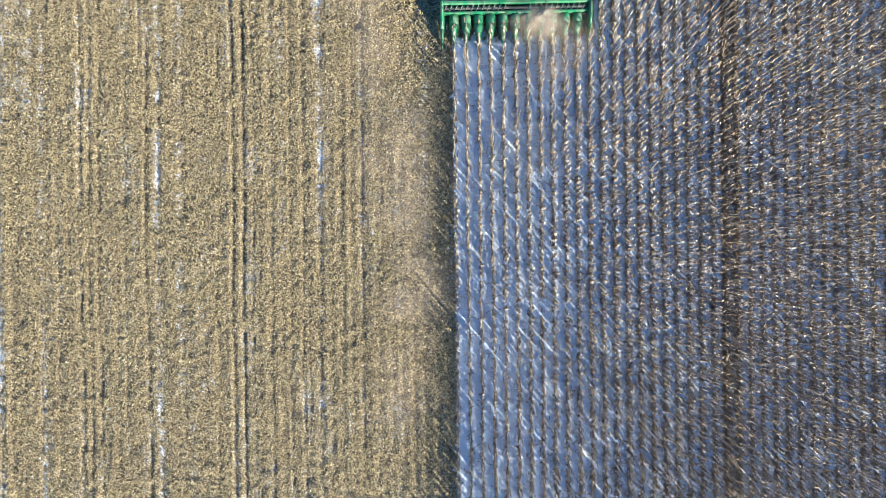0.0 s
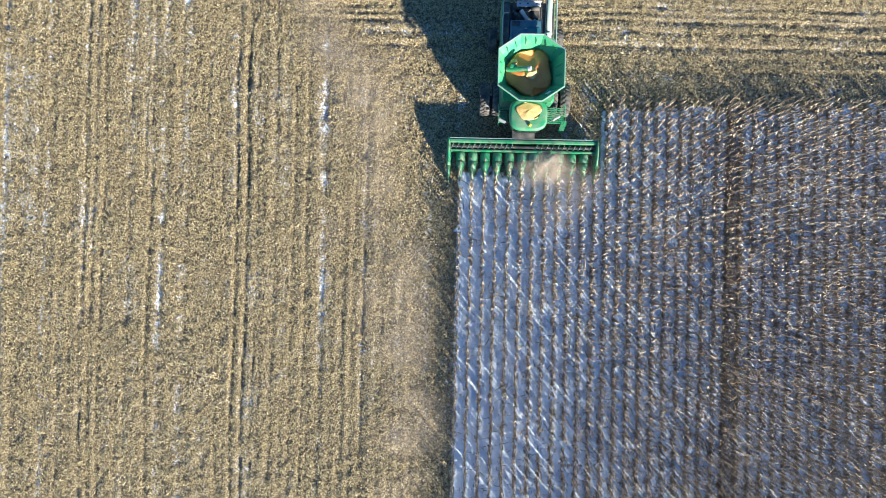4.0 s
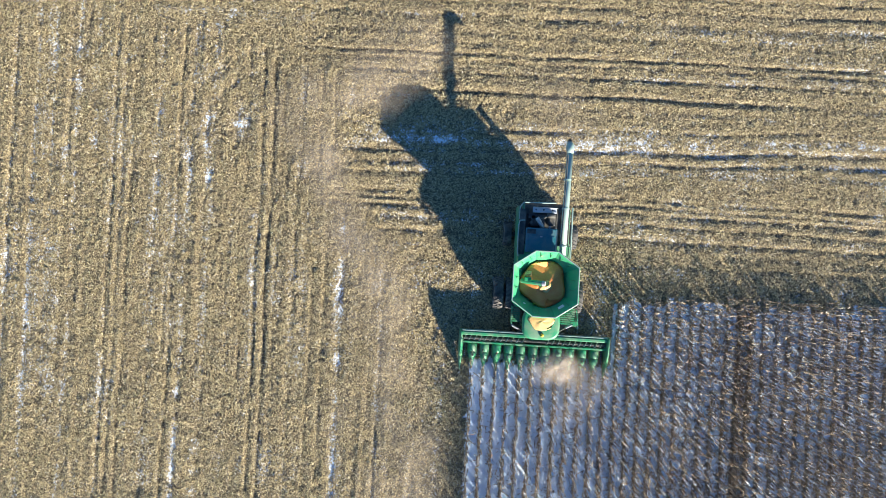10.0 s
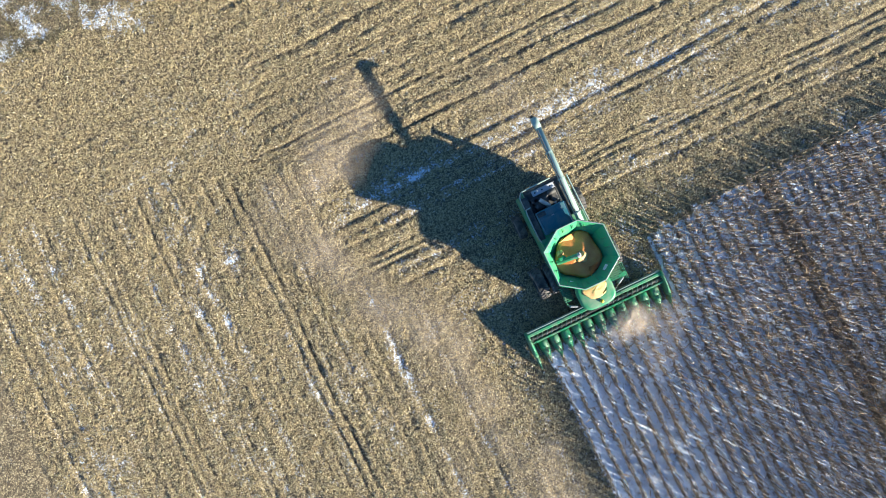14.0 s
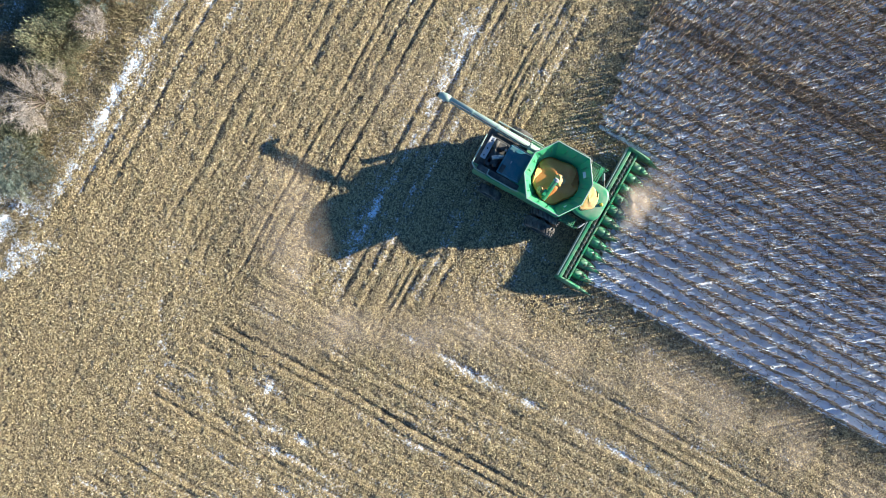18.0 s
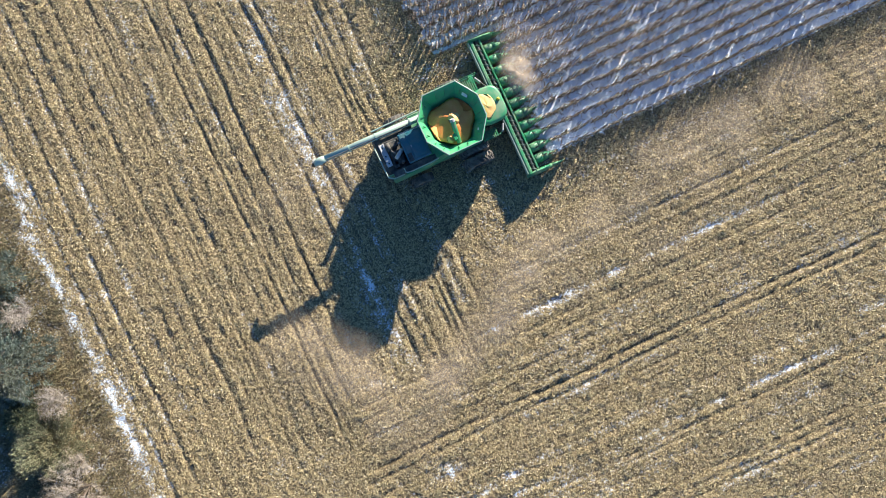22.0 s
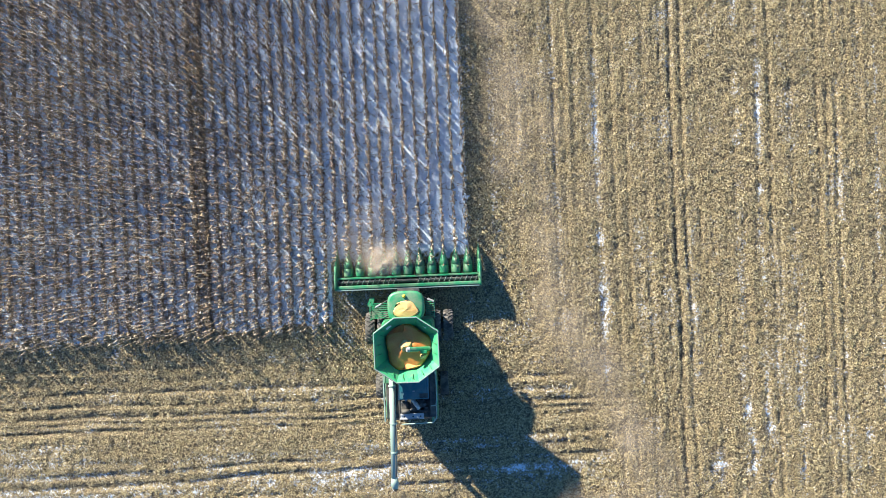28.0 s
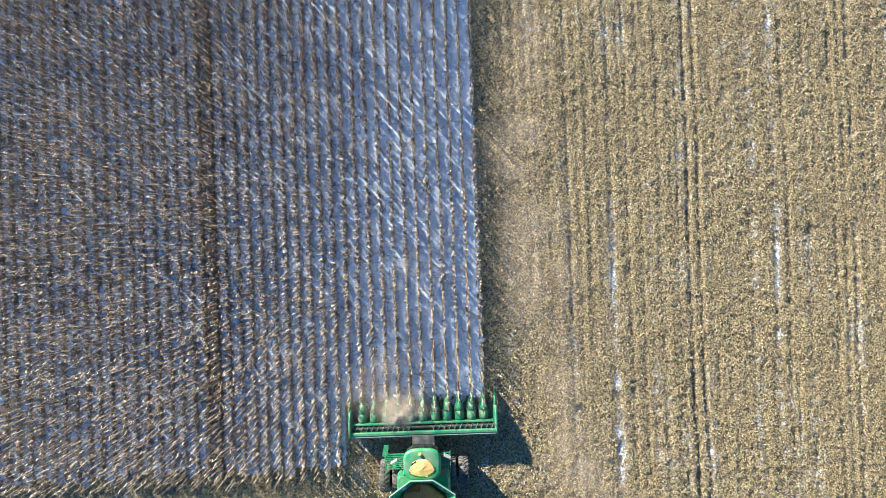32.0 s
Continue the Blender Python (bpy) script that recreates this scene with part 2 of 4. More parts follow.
ROW = 0.762
CORN_X, CORN_Y = 0.55, 0.2          # the first standing row and the end of the rows
SWATH_X, SWATH_Y = 9.35, -3.75      # the swath that the machine has begun: its east side, and how far it is cut
EDGE_Y = 27.3                       # where the field ends at the hedge


def bands(d, wide):
    return np.exp(-(d / wide) ** 2)


# tracks along the headland (y, width, depth, snow) and along the worked land (x, ...)
EAST_WEST = [(3.77, 0.13, 0.045, 0.02), (4.66, 0.15, 0.07, 0.03), (5.37, 0.15, 0.07, 0.03), (5.8, 0.13, 0.055, 0.04), (6.27, 0.15, 0.07, 0.12), (7.1, 0.14, 0.02, 0.08),
             (8.05, 0.22, 0.02, 0.2), (8.6, 0.16, 0.07, 0.2), (9.38, 0.18, 0.08, 0.28), (9.95, 0.38, 0.02, 0.34), (10.67, 0.14, 0.05, 0.12), (11.6, 0.13, 0.03, 0.04),
             (12.7, 0.14, 0.055, 0.1), (13.89, 0.14, 0.08, 0.05), (14.68, 0.13, 0.06, 0.03), (15.14, 0.14, 0.10, 0.03), (16.4, 0.13, 0.03, 0.05), (17.62, 0.2, 0.07, 0.28),
             (18.44, 0.14, 0.07, 0.04), (19.3, 0.14, 0.06, 0.03), (20.6, 0.16, 0.07, 0.05), (21.5, 0.13, 0.06, 0.03), (22.4, 0.16, 0.07, 0.1), (23.5, 0.16, 0.05, 0.2),
             (24.9, 0.16, 0.06, 0.12), (26.45, 0.15, 0.06, 0.32)]
NORTH_SOUTH = [(-4.1, 0.13, 0.035, 0.04), (-5.35, 0.13, 0.04, 0.05), (-6.6, 0.12, 0.03, 0.02), (-8.07, 0.2, 0.06, 0.34), (-9.2, 0.14, 0.06, 0.14), (-10.03, 0.13, 0.06, 0.04), (-11.2, 0.12, 0.03, 0.02),
               (-12.4, 0.12, 0.05, 0.03), (-13.04, 0.15, 0.10, 0.05), (-13.72, 0.13, 0.08, 0.03), (-14.69, 0.12, 0.05, 0.05), (-15.5, 0.12, 0.03, 0.02), (-16.39, 0.14, 0.02, 0.14), (-16.95, 0.18, 0.05, 0.30),
               (-18.47, 0.2, 0.06, 0.40), (-19.2, 0.14, 0.08, 0.14), (-20.6, 0.12, 0.04, 0.02), (-22.3, 0.14, 0.08, 0.04), (-22.94, 0.13, 0.07, 0.04), (-23.5, 0.13, 0.07, 0.05), (-24.65, 0.2, 0.02, 0.22),
               (-25.5, 0.16, 0.03, 0.18), (-26.06, 0.2, 0.05, 0.36), (-27.7, 0.18, 0.05, 0.28), (-28.9, 0.2, 0.03, 0.30), (-30.4, 0.16, 0.05, 0.1)]


def on_headland(x, y):
    """1 where the rows run east and west."""
    return np.clip((x + 9.5 + 26 * np.clip((y - 14.5 + value_noise(x, y, 2.5, 4)) / 3.5, 0, 1) + 1.2 * value_noise(x, y, 3.0, 3) + 3.0 * value_noise(x * 0.1, y, 0.9, 6)) / 4.0, 0, 1) * np.clip((y - 1.0) / 1.2, 0, 1)


def rows_end(x):
    """How far north the standing rows reach."""
    return np.where(x < SWATH_X, SWATH_Y, CORN_Y + 0.012 * x)


def in_corn(x, y):
    return (x > CORN_X - 0.08 + 0.12 * value_noise(x, y, 0.5, 91)) & (y < rows_end(x) - 0.35 + 0.5 * value_noise(x, y, 0.5, 92))


def lay(x, y):
    """Height of the ground and its cover of snow."""
    e = on_headland(x, y) * (y < EDGE_Y)
    ns = (1 - e) * (y < EDGE_Y - 1.5)
    calm = np.clip((x + 14) / 6, 0.22, 1)        # the headland's lines fade out to the west
    wob = 0.12 * value_noise(x, y, 5.0, 5)
    h = 0.04 * value_noise(x, y, 0.4, 11) + 0.05 * value_noise(x, y, 2.3, 12)
    s = 0.0 + 0.09 * value_noise(x, y, 1.1, 14) + 0.12 * value_noise(x, y, 0.4, 16) + 0.10 * value_noise(x, y, 4.0, 15)
    s = s + 0.17 * e * value_noise(x * 0.06, y * 2.2, 1.0, 43) + 0.17 * ns * value_noise(x * 2.2, y * 0.06, 1.0, 44)
    # rows and wheel lines run on for many metres, each with its own depth
    h = h + e * calm * np.clip(0.012 + 0.03 * value_noise(x * 0.07, y * 1.1, 1.0, 13) + 0.02 * value_noise(x, y, 1.2, 17), 0, 1) * np.cos(2 * np.pi * (y + 0.6 * wob - CORN_Y) / ROW)
    h = h + ns * np.clip(0.012 + 0.03 * value_noise(x * 1.1, y * 0.07, 1.0, 18) + 0.02 * value_noise(x, y, 1.2, 17), 0, 1) * np.cos(2 * np.pi * (x + 0.6 * wob - CORN_X) / ROW)
    h = h - 0.10 * e * calm * np.clip(value_noise(x * 0.04, y * 2.6, 1.0, 19) - 0.35, 0, 1) - 0.10 * ns * np.clip(value_noise(x * 2.6, y * 0.04, 1.0, 20) - 0.35, 0, 1)
    patchy = np.clip(0.50 + 0.55 * value_noise(x, y, 2.6, 21) + 0.5 * value_noise(x, y, 0.7, 22) + 0.35 * value_noise(x, y, 0.3, 23), 0, 1.0)
    long_ns = np.clip(0.7 + 0.35 * value_noise(x * 1.6, y * 0.1, 1.0, 24) + 0.35 * value_noise(x, y, 0.45, 25), 0, 1)
    long_ew = np.clip(0.7 + 0.35 * value_noise(x * 0.1, y * 1.6, 1.0, 26) + 0.35 * value_noise(x, y, 0.45, 27), 0, 1)
    for at, wide, deep, snow in EAST_WEST:
        k = bands(y + wob - at - (0.035 * (x - 11.7) if 8 < at < 11 else 0), wide) * e * calm
        h, s = h - 2.3 * deep * k * (0.4 + 0.6 * patchy), s + 0.95 * snow * k * long_ew
    for at, wide, deep, snow in NORTH_SOUTH:
        k = bands(x + wob - at, wide) * ns
        h, s = h - 2.3 * deep * k * (0.4 + 0.6 * patchy), s + 0.95 * snow * k * long_ns
    for cx, cy, rad, a0, a1, wide, deep in ((-13.2, 9.2, 5.7, 85, 230, 0.2, 0.07), (-13.2, 9.2, 4.3, 95, 215, 0.18, 0.06), (-12.2, 8.6, 8.6, 120, 215, 0.2, 0.05), (-11.5, 12.5, 6.5, 60, 150, 0.2, 0.05)):
        r, a = np.hypot(x - cx, y - cy), np.degrees(np.arctan2(y - cy, x - cx)) % 360
        k = bands(r + wob - rad, wide) * np.clip((a - a0) / 15, 0, 1) * np.clip((a1 - a) / 15, 0, 1)
        h, s = h - 1.4 * deep * k * (0.4 + 0.6 * patchy), s + 0.22 * k * patchy
    # churned patch where wheels have turned
    for cx, cy, sx, sy, snow in ((-15.2, 9.8, 0.6, 1.3, 0.5), (-17.5, 9.6, 0.35, 1.3, 0.32), (-17.2, 6.3, 0.3, 0.6, 0.4), (-2.6, 9.8, 1.8, 0.5, 0.25), (-26.6, 7.8, 0.5, 0.6, 0.4), (-24.8, 8.2, 0.4, 0.6, 0.3), (-8.4, -0.8, 0.3, 1.5, 0.25)):
        k = np.exp(-((x - cx) / sx) ** 2 - ((y - cy) / sy) ** 2)
        h, s = h - 0.16 * k * (0.6 + 0.8 * value_noise(x, y, 0.35, 51)), s + snow * k * (0.8 + 0.5 * value_noise(x, y, 0.4, 52))
    # snow lying along the hedge, wide at the west end
    line = EDGE_Y + 0.25 + 0.3 * value_noise(x, y, 3.0, 31)
    far = np.clip((-9.5 - x) / 4, 0, 1)
    k = bands(y - line, 0.5) * (1 - far) * np.clip(0.62 + 0.3 * value_noise(x, y, 1.5, 33) + 0.55 * value_noise(x, y, 0.33, 36), 0, 1.0) + 0.25 * (y > EDGE_Y) * (1 - far) + far * np.clip((y - 26.4 + 1.8 * value_noise(x, y, 2.0, 32)) / 1.0, 0, 1) * np.clip(0.42 + 0.6 * value_noise(x, y, 1.2, 34) + 0.6 * value_noise(x, y, 0.45, 35), 0, 0.9)
    s = s + 0.55 * k
    corn = in_corn(x, y)
    thin = np.clip((x - 9) / 20, 0, 1)
    s = np.where(corn, 0.84 - 0.09 * thin + 0.16 * value_noise(x, y, 0.5, 41) + 0.05 * value_noise(x, y, 3.0, 42) - (0.10 + 0.16 * thin) * np.cos(2 * np.pi * (x - CORN_X) / ROW), s)
    return h, s


def make_ground():
    # finer where wheel lines run, coarser among the standing rows
    inner_x = np.concatenate([np.arange(-34, 0, 0.09), np.arange(0, 36.01, 0.19)])
    inner_y = np.concatenate([np.arange(-40, 1, 0.2), np.arange(1, 29, 0.09), np.arange(29, 38.01, 0.2)])
    out = np.array([2, 5, 10, 20, 40, 90, 200, 500, 1200, 3000.0])
    xs = np.concatenate([-34 - out[::-1], inner_x, inner_x[-1] + out])
    ys = np.concatenate([-40 - out[::-1], inner_y, inner_y[-1] + out])
    gx, gy = np.meshgrid(xs, ys, indexing="ij")
    h, s = lay(gx, gy)
    h = h * ((np.abs(gx) < 45) & (np.abs(gy) < 48))
    verts = np.stack([gx, gy, h], -1).reshape(-1, 3)
    idx = np.arange(gx.size).reshape(gx.shape)
    faces = np.stack([idx[:-1, :-1], idx[1:, :-1], idx[1:, 1:], idx[:-1, 1:]], -1).reshape(-1, 4)
    ob = soup("ground", verts, faces, SOIL)
    at = ob.data.attributes.new("snow_cover", "FLOAT", "POINT")
    at.data.foreach_set("value", s.ravel().astype(np.float32))
    return tagged(ob, "harvested field soil with chaff and patches of thin snow", "ground", kind="structure")


make_ground()


def blades(x, y, z, length, width, turn, rise, bend):
    """Bent strips, two quads each: vertices and faces."""
    n = len(x)
    d = np.stack([np.cos(turn) * np.cos(rise), np.sin(turn) * np.cos(rise), np.sin(rise)], -1)
    s = np.stack([-np.sin(turn), np.cos(turn), np.zeros(n)], -1) * width[:, None] / 2
    o = np.stack([x, y, z], -1)
    twist = rng.normal(0, 0.35, n) * width
    up = np.zeros((n, 3))
    up[:, 2] = twist
    mid = o + d * length[:, None] * 0.5
    mid[:, 2] += bend
    end = o + d * length[:, None]
    v = np.stack([o - s - up, o + s + up, mid - s * 1.1, mid + s * 1.1, end - s * 0.35 + up, end + s * 0.35 - up], 1).reshape(-1, 3)
    k = np.arange(n)[:, None] * 6
    f = np.concatenate([k + [0, 1, 3, 2], k + [2, 3, 5, 4]])
    return v, f


def flakes(x, y, z, length, width, turn, rise):
    """Twisted tapered flakes, one quad each: vertices and faces."""
    n = len(x)
    d = np.stack([np.cos(turn) * np.cos(rise), np.sin(turn) * np.cos(rise), np.sin(rise)], -1) * length[:, None]
    s = np.stack([-np.sin(turn), np.cos(turn), rng.normal(0, 0.5, n)], -1) * width[:, None] / 2
    w = np.stack([-np.sin(turn), np.cos(turn), rng.normal(0, 0.9, n)], -1) * width[:, None] / 2 * rng.uniform(0.2, 1.0, n)[:, None]
    o = np.stack([x, y, z], -1)
    v = np.stack([o - s, o + s, o + d + w, o + d - w], 1).reshape(-1, 3)
    return v, np.arange(n)[:, None] * 4 + [0, 1, 2, 3]


def curls(x, y, z, length, width, turn, rise, curve):
    """Flakes curved sideways and upwards, two quads each: vertices and faces."""
    n = len(x)
    c, q = np.cos(turn), np.sin(turn)
    d = np.stack([c * np.cos(rise), q * np.cos(rise), np.sin(rise)], -1) * length[:, None]
    s = np.stack([-q, c, rng.normal(0, 0.45, n)], -1)
    o = np.stack([x, y, z], -1)
    mid = o + 0.5 * d + s * (curve * length)[:, None]
    mid[:, 2] += rng.uniform(0, 0.25, n) * length
    w = s * width[:, None] / 2
    v = np.stack([o - 0.45 * w, o + 0.45 * w, mid - w, mid + w, o + d - 0.3 * w, o + d + 0.3 * w], 1).reshape(-1, 3)
    k = np.arange(n)[:, None] * 6
    return v, np.concatenate([k + [0, 1, 3, 2], k + [2, 3, 5, 4]])


def litter_spots(n, gap):
    """Where pieces lie: thick on the ridges, thin in wheel lines and on snow."""
    x, y = rng.uniform(-32, 34, n), rng.uniform(-36, EDGE_Y + 0.8, n)
    h, s = lay(x, y)
    speck = 0.25 * value_noise(x, y, 0.23, 71)
    e = on_headland(x, y)
    ridge = 0.5 + 0.5 * (e * np.cos(2 * np.pi * (y - CORN_Y) / ROW) + (1 - e) * np.cos(2 * np.pi * (x - CORN_X) / ROW))
    deep = np.clip((-0.05 - h) / 0.08, 0, 1)
    keep = ~in_corn(x, y) & (rng.random(n) > 0.85 * deep) & (rng.random(n) < 0.78 + 0.2 * ridge + 0.15 * value_noise(x, y, 1.7, 72) + gap * value_noise(x, y, 0.3, 73)) & (rng.random(n) > np.clip((s + speck - 0.18) * 1.6, 0, np.where(y > EDGE_Y - 0.5, 0.85, 0.55)))
    x, y, h = x[keep], y[keep], h[keep]
    return x, y, h + 0.10 * np.clip(value_noise(x, y, 0.3, 73), 0, 1)


def residue():
    x, y, h = litter_spots(540000, 0.6)
    n = len(x)
    v, f = curls(x, y, h + rng.uniform(0.0, 0.055, n), rng.uniform(0.075, 0.195, n), rng.uniform(0.025, 0.057, n),
                 rng.uniform(0, 2 * np.pi, n), rng.normal(0.1, 0.26, n), rng.normal(0, 0.17, n))
    tagged(soup("husk_litter", v, f, HUSK), "pale straw-coloured husks and leaves littering the cut field", "crop residue", kind="stuff")
    x, y, h = litter_spots(260000, 0.55)
    n = len(x)
    v, f = flakes(x, y, h + rng.uniform(0.0, 0.05, n), rng.uniform(0.05, 0.13, n), rng.uniform(0.02, 0.05, n),
                  rng.uniform(0, 2 * np.pi, n), rng.normal(0.15, 0.4, n))
    tagged(soup("chaff_litter", v, f, HUSK), "small scraps of straw and cob between the husks", "crop residue", kind="stuff")


residue()


def prisms(x, y, z0, z1, r, lx, ly):
    """Thin three-sided stalks, leaning by lx, ly."""
    n = len(x)
    a0 = rng.uniform(0, 2, n)
    v = np.zeros((n, 6, 3))
    for i in range(3):
        a = a0 + i * 2.0944
        v[:, i] = np.stack([x + r * np.cos(a), y + r * np.sin(a), z0], -1)
        v[:, i + 3] = np.stack([x + lx + 0.7 * r * np.cos(a), y + ly + 0.7 * r * np.sin(a), z1], -1)
    k = np.arange(n)[:, None] * 6
    f = np.concatenate([k + [0, 1, 4, 3], k + [1, 2, 5, 4], k + [2, 0, 3, 5]])
    return v.reshape(-1, 3), f


def stubs():
    xs, ys = [], []
    for i in range(44):
        yy = np.arange(-38, 27, 0.19)
        xs.append(np.full(len(yy), CORN_X - ROW * (i + 1)))
        ys.append(yy)
    x, y = np.concatenate(xs), np.concatenate(ys)
    k = on_headland(x, y) < 0.5
    x, y = x[k], y[k]
    hx, hy = [], []
    for i in range(1, 36):
        xx = np.arange(-9, 34, 0.19)
        hx.append(xx)
        hy.append(np.full(len(xx), CORN_Y + ROW * i))
    x2, y2 = np.concatenate(hx), np.concatenate(hy)
    k = (on_headland(x2, y2) >= 0.5) & (y2 < EDGE_Y - 0.3)
    x, y = np.concatenate([x, x2[k]]), np.concatenate([y, y2[k]])
    k = rng.random(len(x)) < 0.6
    x, y = x[k] + rng.normal(0, 0.04, k.sum()), y[k] + rng.normal(0, 0.05, k.sum())
    n = len(x)
    h, _ = lay(x, y)
    v, f = prisms(x, y, h - 0.02, h + rng.uniform(0.08, 0.28, n), np.full(n, 0.013), rng.normal(0, 0.07, n), rng.normal(0, 0.07, n))
    tagged(soup("corn_stubble", v, f, STALK), "short cut corn stalks standing in rows", "stubble", kind="stuff")


stubs()


# ---- standing corn ----
def corn_row(i):
    x0 = CORN_X + ROW * i
    ys = np.arange(float(rows_end(np.array(x0))) + rng.uniform(-0.25, 0.2), -39, -0.15)
    gone = value_noise(ys * 1.0, ys * 0 + 7.3 * i, 1.0, 93) > 0.88
    ys = ys[(rng.random(len(ys)) < 0.93) & ~gone]
    n = len(ys)
    east = min(1.0, max(0.0, (i - 8) / 12))
    x, y = x0 + rng.normal(0, 0.035, n) + 0.04 * value_noise(ys, ys * 0 + i * 3.1, 1.4, 94), ys + rng.normal(0, 0.03, n)
    h, _ = lay(x, y)
    tall = np.where(rng.random(n) < 0.2 + 0.15 * east, rng.uniform(0.7, 1.4, n), rng.uniform(1.45, 2.1, n))
    lx, ly = rng.normal(0, 0.05, n), rng.normal(0, 0.12, n)
    v, f = prisms(x, y, h - 0.02, h + tall, np.full(n, 0.018), lx, ly)
    vs, fs, count = [v], [f], len(v)

    def add(v, f):
        nonlocal count
        vs.append(v)
        fs.append(f + count)
        count += len(v)

    # leaves: withered ones piled at the foot, broken ones hanging along the row further up
    for k in range(17 if i > 10 else 14):
        low = k < 8
        t = rng.uniform(0.02, 0.22, n) if low else rng.uniform(0.6, 1.0, n) if k in (8, 9, 10) else rng.uniform(0.25, 0.62, n)
        turn = np.where(rng.random(n) < 0.5, 0.5, 1.5) * np.pi + rng.normal(0, 0.6 if low else 0.4, n)
        rise = rng.uniform(-1.3, -0.4, n) if low else rng.uniform(-1.5, -0.8, n)
        L = rng.uniform(0.14, 0.32, n)
        add(*blades(x + lx * t, y + ly * t, h + tall * t, L, rng.uniform(0.025, 0.06, n) , turn, rise, rng.uniform(0.0, 0.08, n)))
    # husks of the ears, hanging from two stalks in three
    e = rng.random(n) < 0.7
    m = int(e.sum())
    t = rng.uniform(0.42, 0.6, m)
    v, f = prisms(x[e] + lx[e] * t, y[e] + ly[e] * t, h[e] + tall[e] * t - rng.uniform(0.16, 0.24, m), h[e] + tall[e] * t, np.full(m, 0.032), rng.normal(0, 0.03, m), rng.normal(0, 0.05, m))
    add(v, f)
    ob = soup("corn_row", np.concatenate(vs), np.concatenate(fs), LEAF)
    return tagged(ob, "row of dry brown standing corn stalks over snow", "corn row", "standing corn rows", "stuff")


for i in range(46):
    corn_row(i)


def among_rows(n):
    x, y = rng.uniform(0.5, 35, n), rng.uniform(-38, 0.5, n)
    x = np.where(rng.random(n) < 0.08, 17.65 + rng.normal(0, 0.28, n), x)
    k = in_corn(x, y)
    return x[k], y[k]


def broken_stalks():
    """Fallen stalks and leaves between the rows, thickest where two rows have lodged together."""
    x, y = among_rows(24000)
    keep = rng.random(len(x)) < np.clip(0.15 + (x - 8) / 16, 0.12, 1)
    x, y = x[keep], y[keep]
    n = len(x)
    h, _ = lay(x, y)
    high = rng.random(n) < 0.12
    z = h + np.where(high, rng.uniform(0.6, 1.9, n), rng.uniform(0.01, 0.08, n))
    v, f = blades(x, y, z, rng.uniform(0.2, 0.7, n), rng.uniform(0.015, 0.045, n), rng.uniform(0, 6.283, n), rng.normal(0, 0.15, n), rng.uniform(0, 0.05, n))
    tagged(soup("fallen_leaves", v, f, STALK), "broken corn stalks and leaves caught between the rows", "crop residue", kind="stuff")


broken_stalks()


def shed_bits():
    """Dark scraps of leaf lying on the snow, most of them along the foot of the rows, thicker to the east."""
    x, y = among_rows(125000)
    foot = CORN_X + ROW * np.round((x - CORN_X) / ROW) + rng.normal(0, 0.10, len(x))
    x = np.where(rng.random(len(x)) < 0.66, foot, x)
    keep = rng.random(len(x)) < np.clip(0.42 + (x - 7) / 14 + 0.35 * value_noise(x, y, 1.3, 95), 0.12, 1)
    x, y = x[keep], y[keep]
    n = len(x)
    h, _ = lay(x, y)
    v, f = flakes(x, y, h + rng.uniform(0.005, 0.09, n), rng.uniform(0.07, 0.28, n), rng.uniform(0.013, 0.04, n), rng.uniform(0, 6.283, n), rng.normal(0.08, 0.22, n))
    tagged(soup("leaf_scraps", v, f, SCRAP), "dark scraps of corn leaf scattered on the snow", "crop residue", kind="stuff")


shed_bits()


# ---- the combine harvester (x to its right, y ahead, z up; the middle of its grain tank over the origin) ----
def octagon(hx, hy, cx, cy, z):
    """Eight corners: half width and length, half lengths of the cross and side edges."""
    return [Vector(p) for p in ((cx, hy, z), (hx, cy, z), (hx, -cy, z), (cx, -hy, z), (-cx, -hy, z), (-hx, -cy, z), (-hx, cy, z), (-cx, hy, z))]


def slab(bm, a, b, c, d, thick):
    """A plate on four corners, of that thickness."""
    n = (b - a).cross(d - a).normalized() * thick
    return loft(bm, [[a, b, c, d], [a + n, b + n, c + n, d + n]])


def arch(y, half, top, low, x=0.0, n=9):
    """A half-round ring across x, from low to top."""
    return [Vector((x + half * math.cos(math.pi * i / (n - 1)), y, low + (top - low) * math.sin(math.pi * i / (n - 1)) ** 0.8)) for i in range(n)]


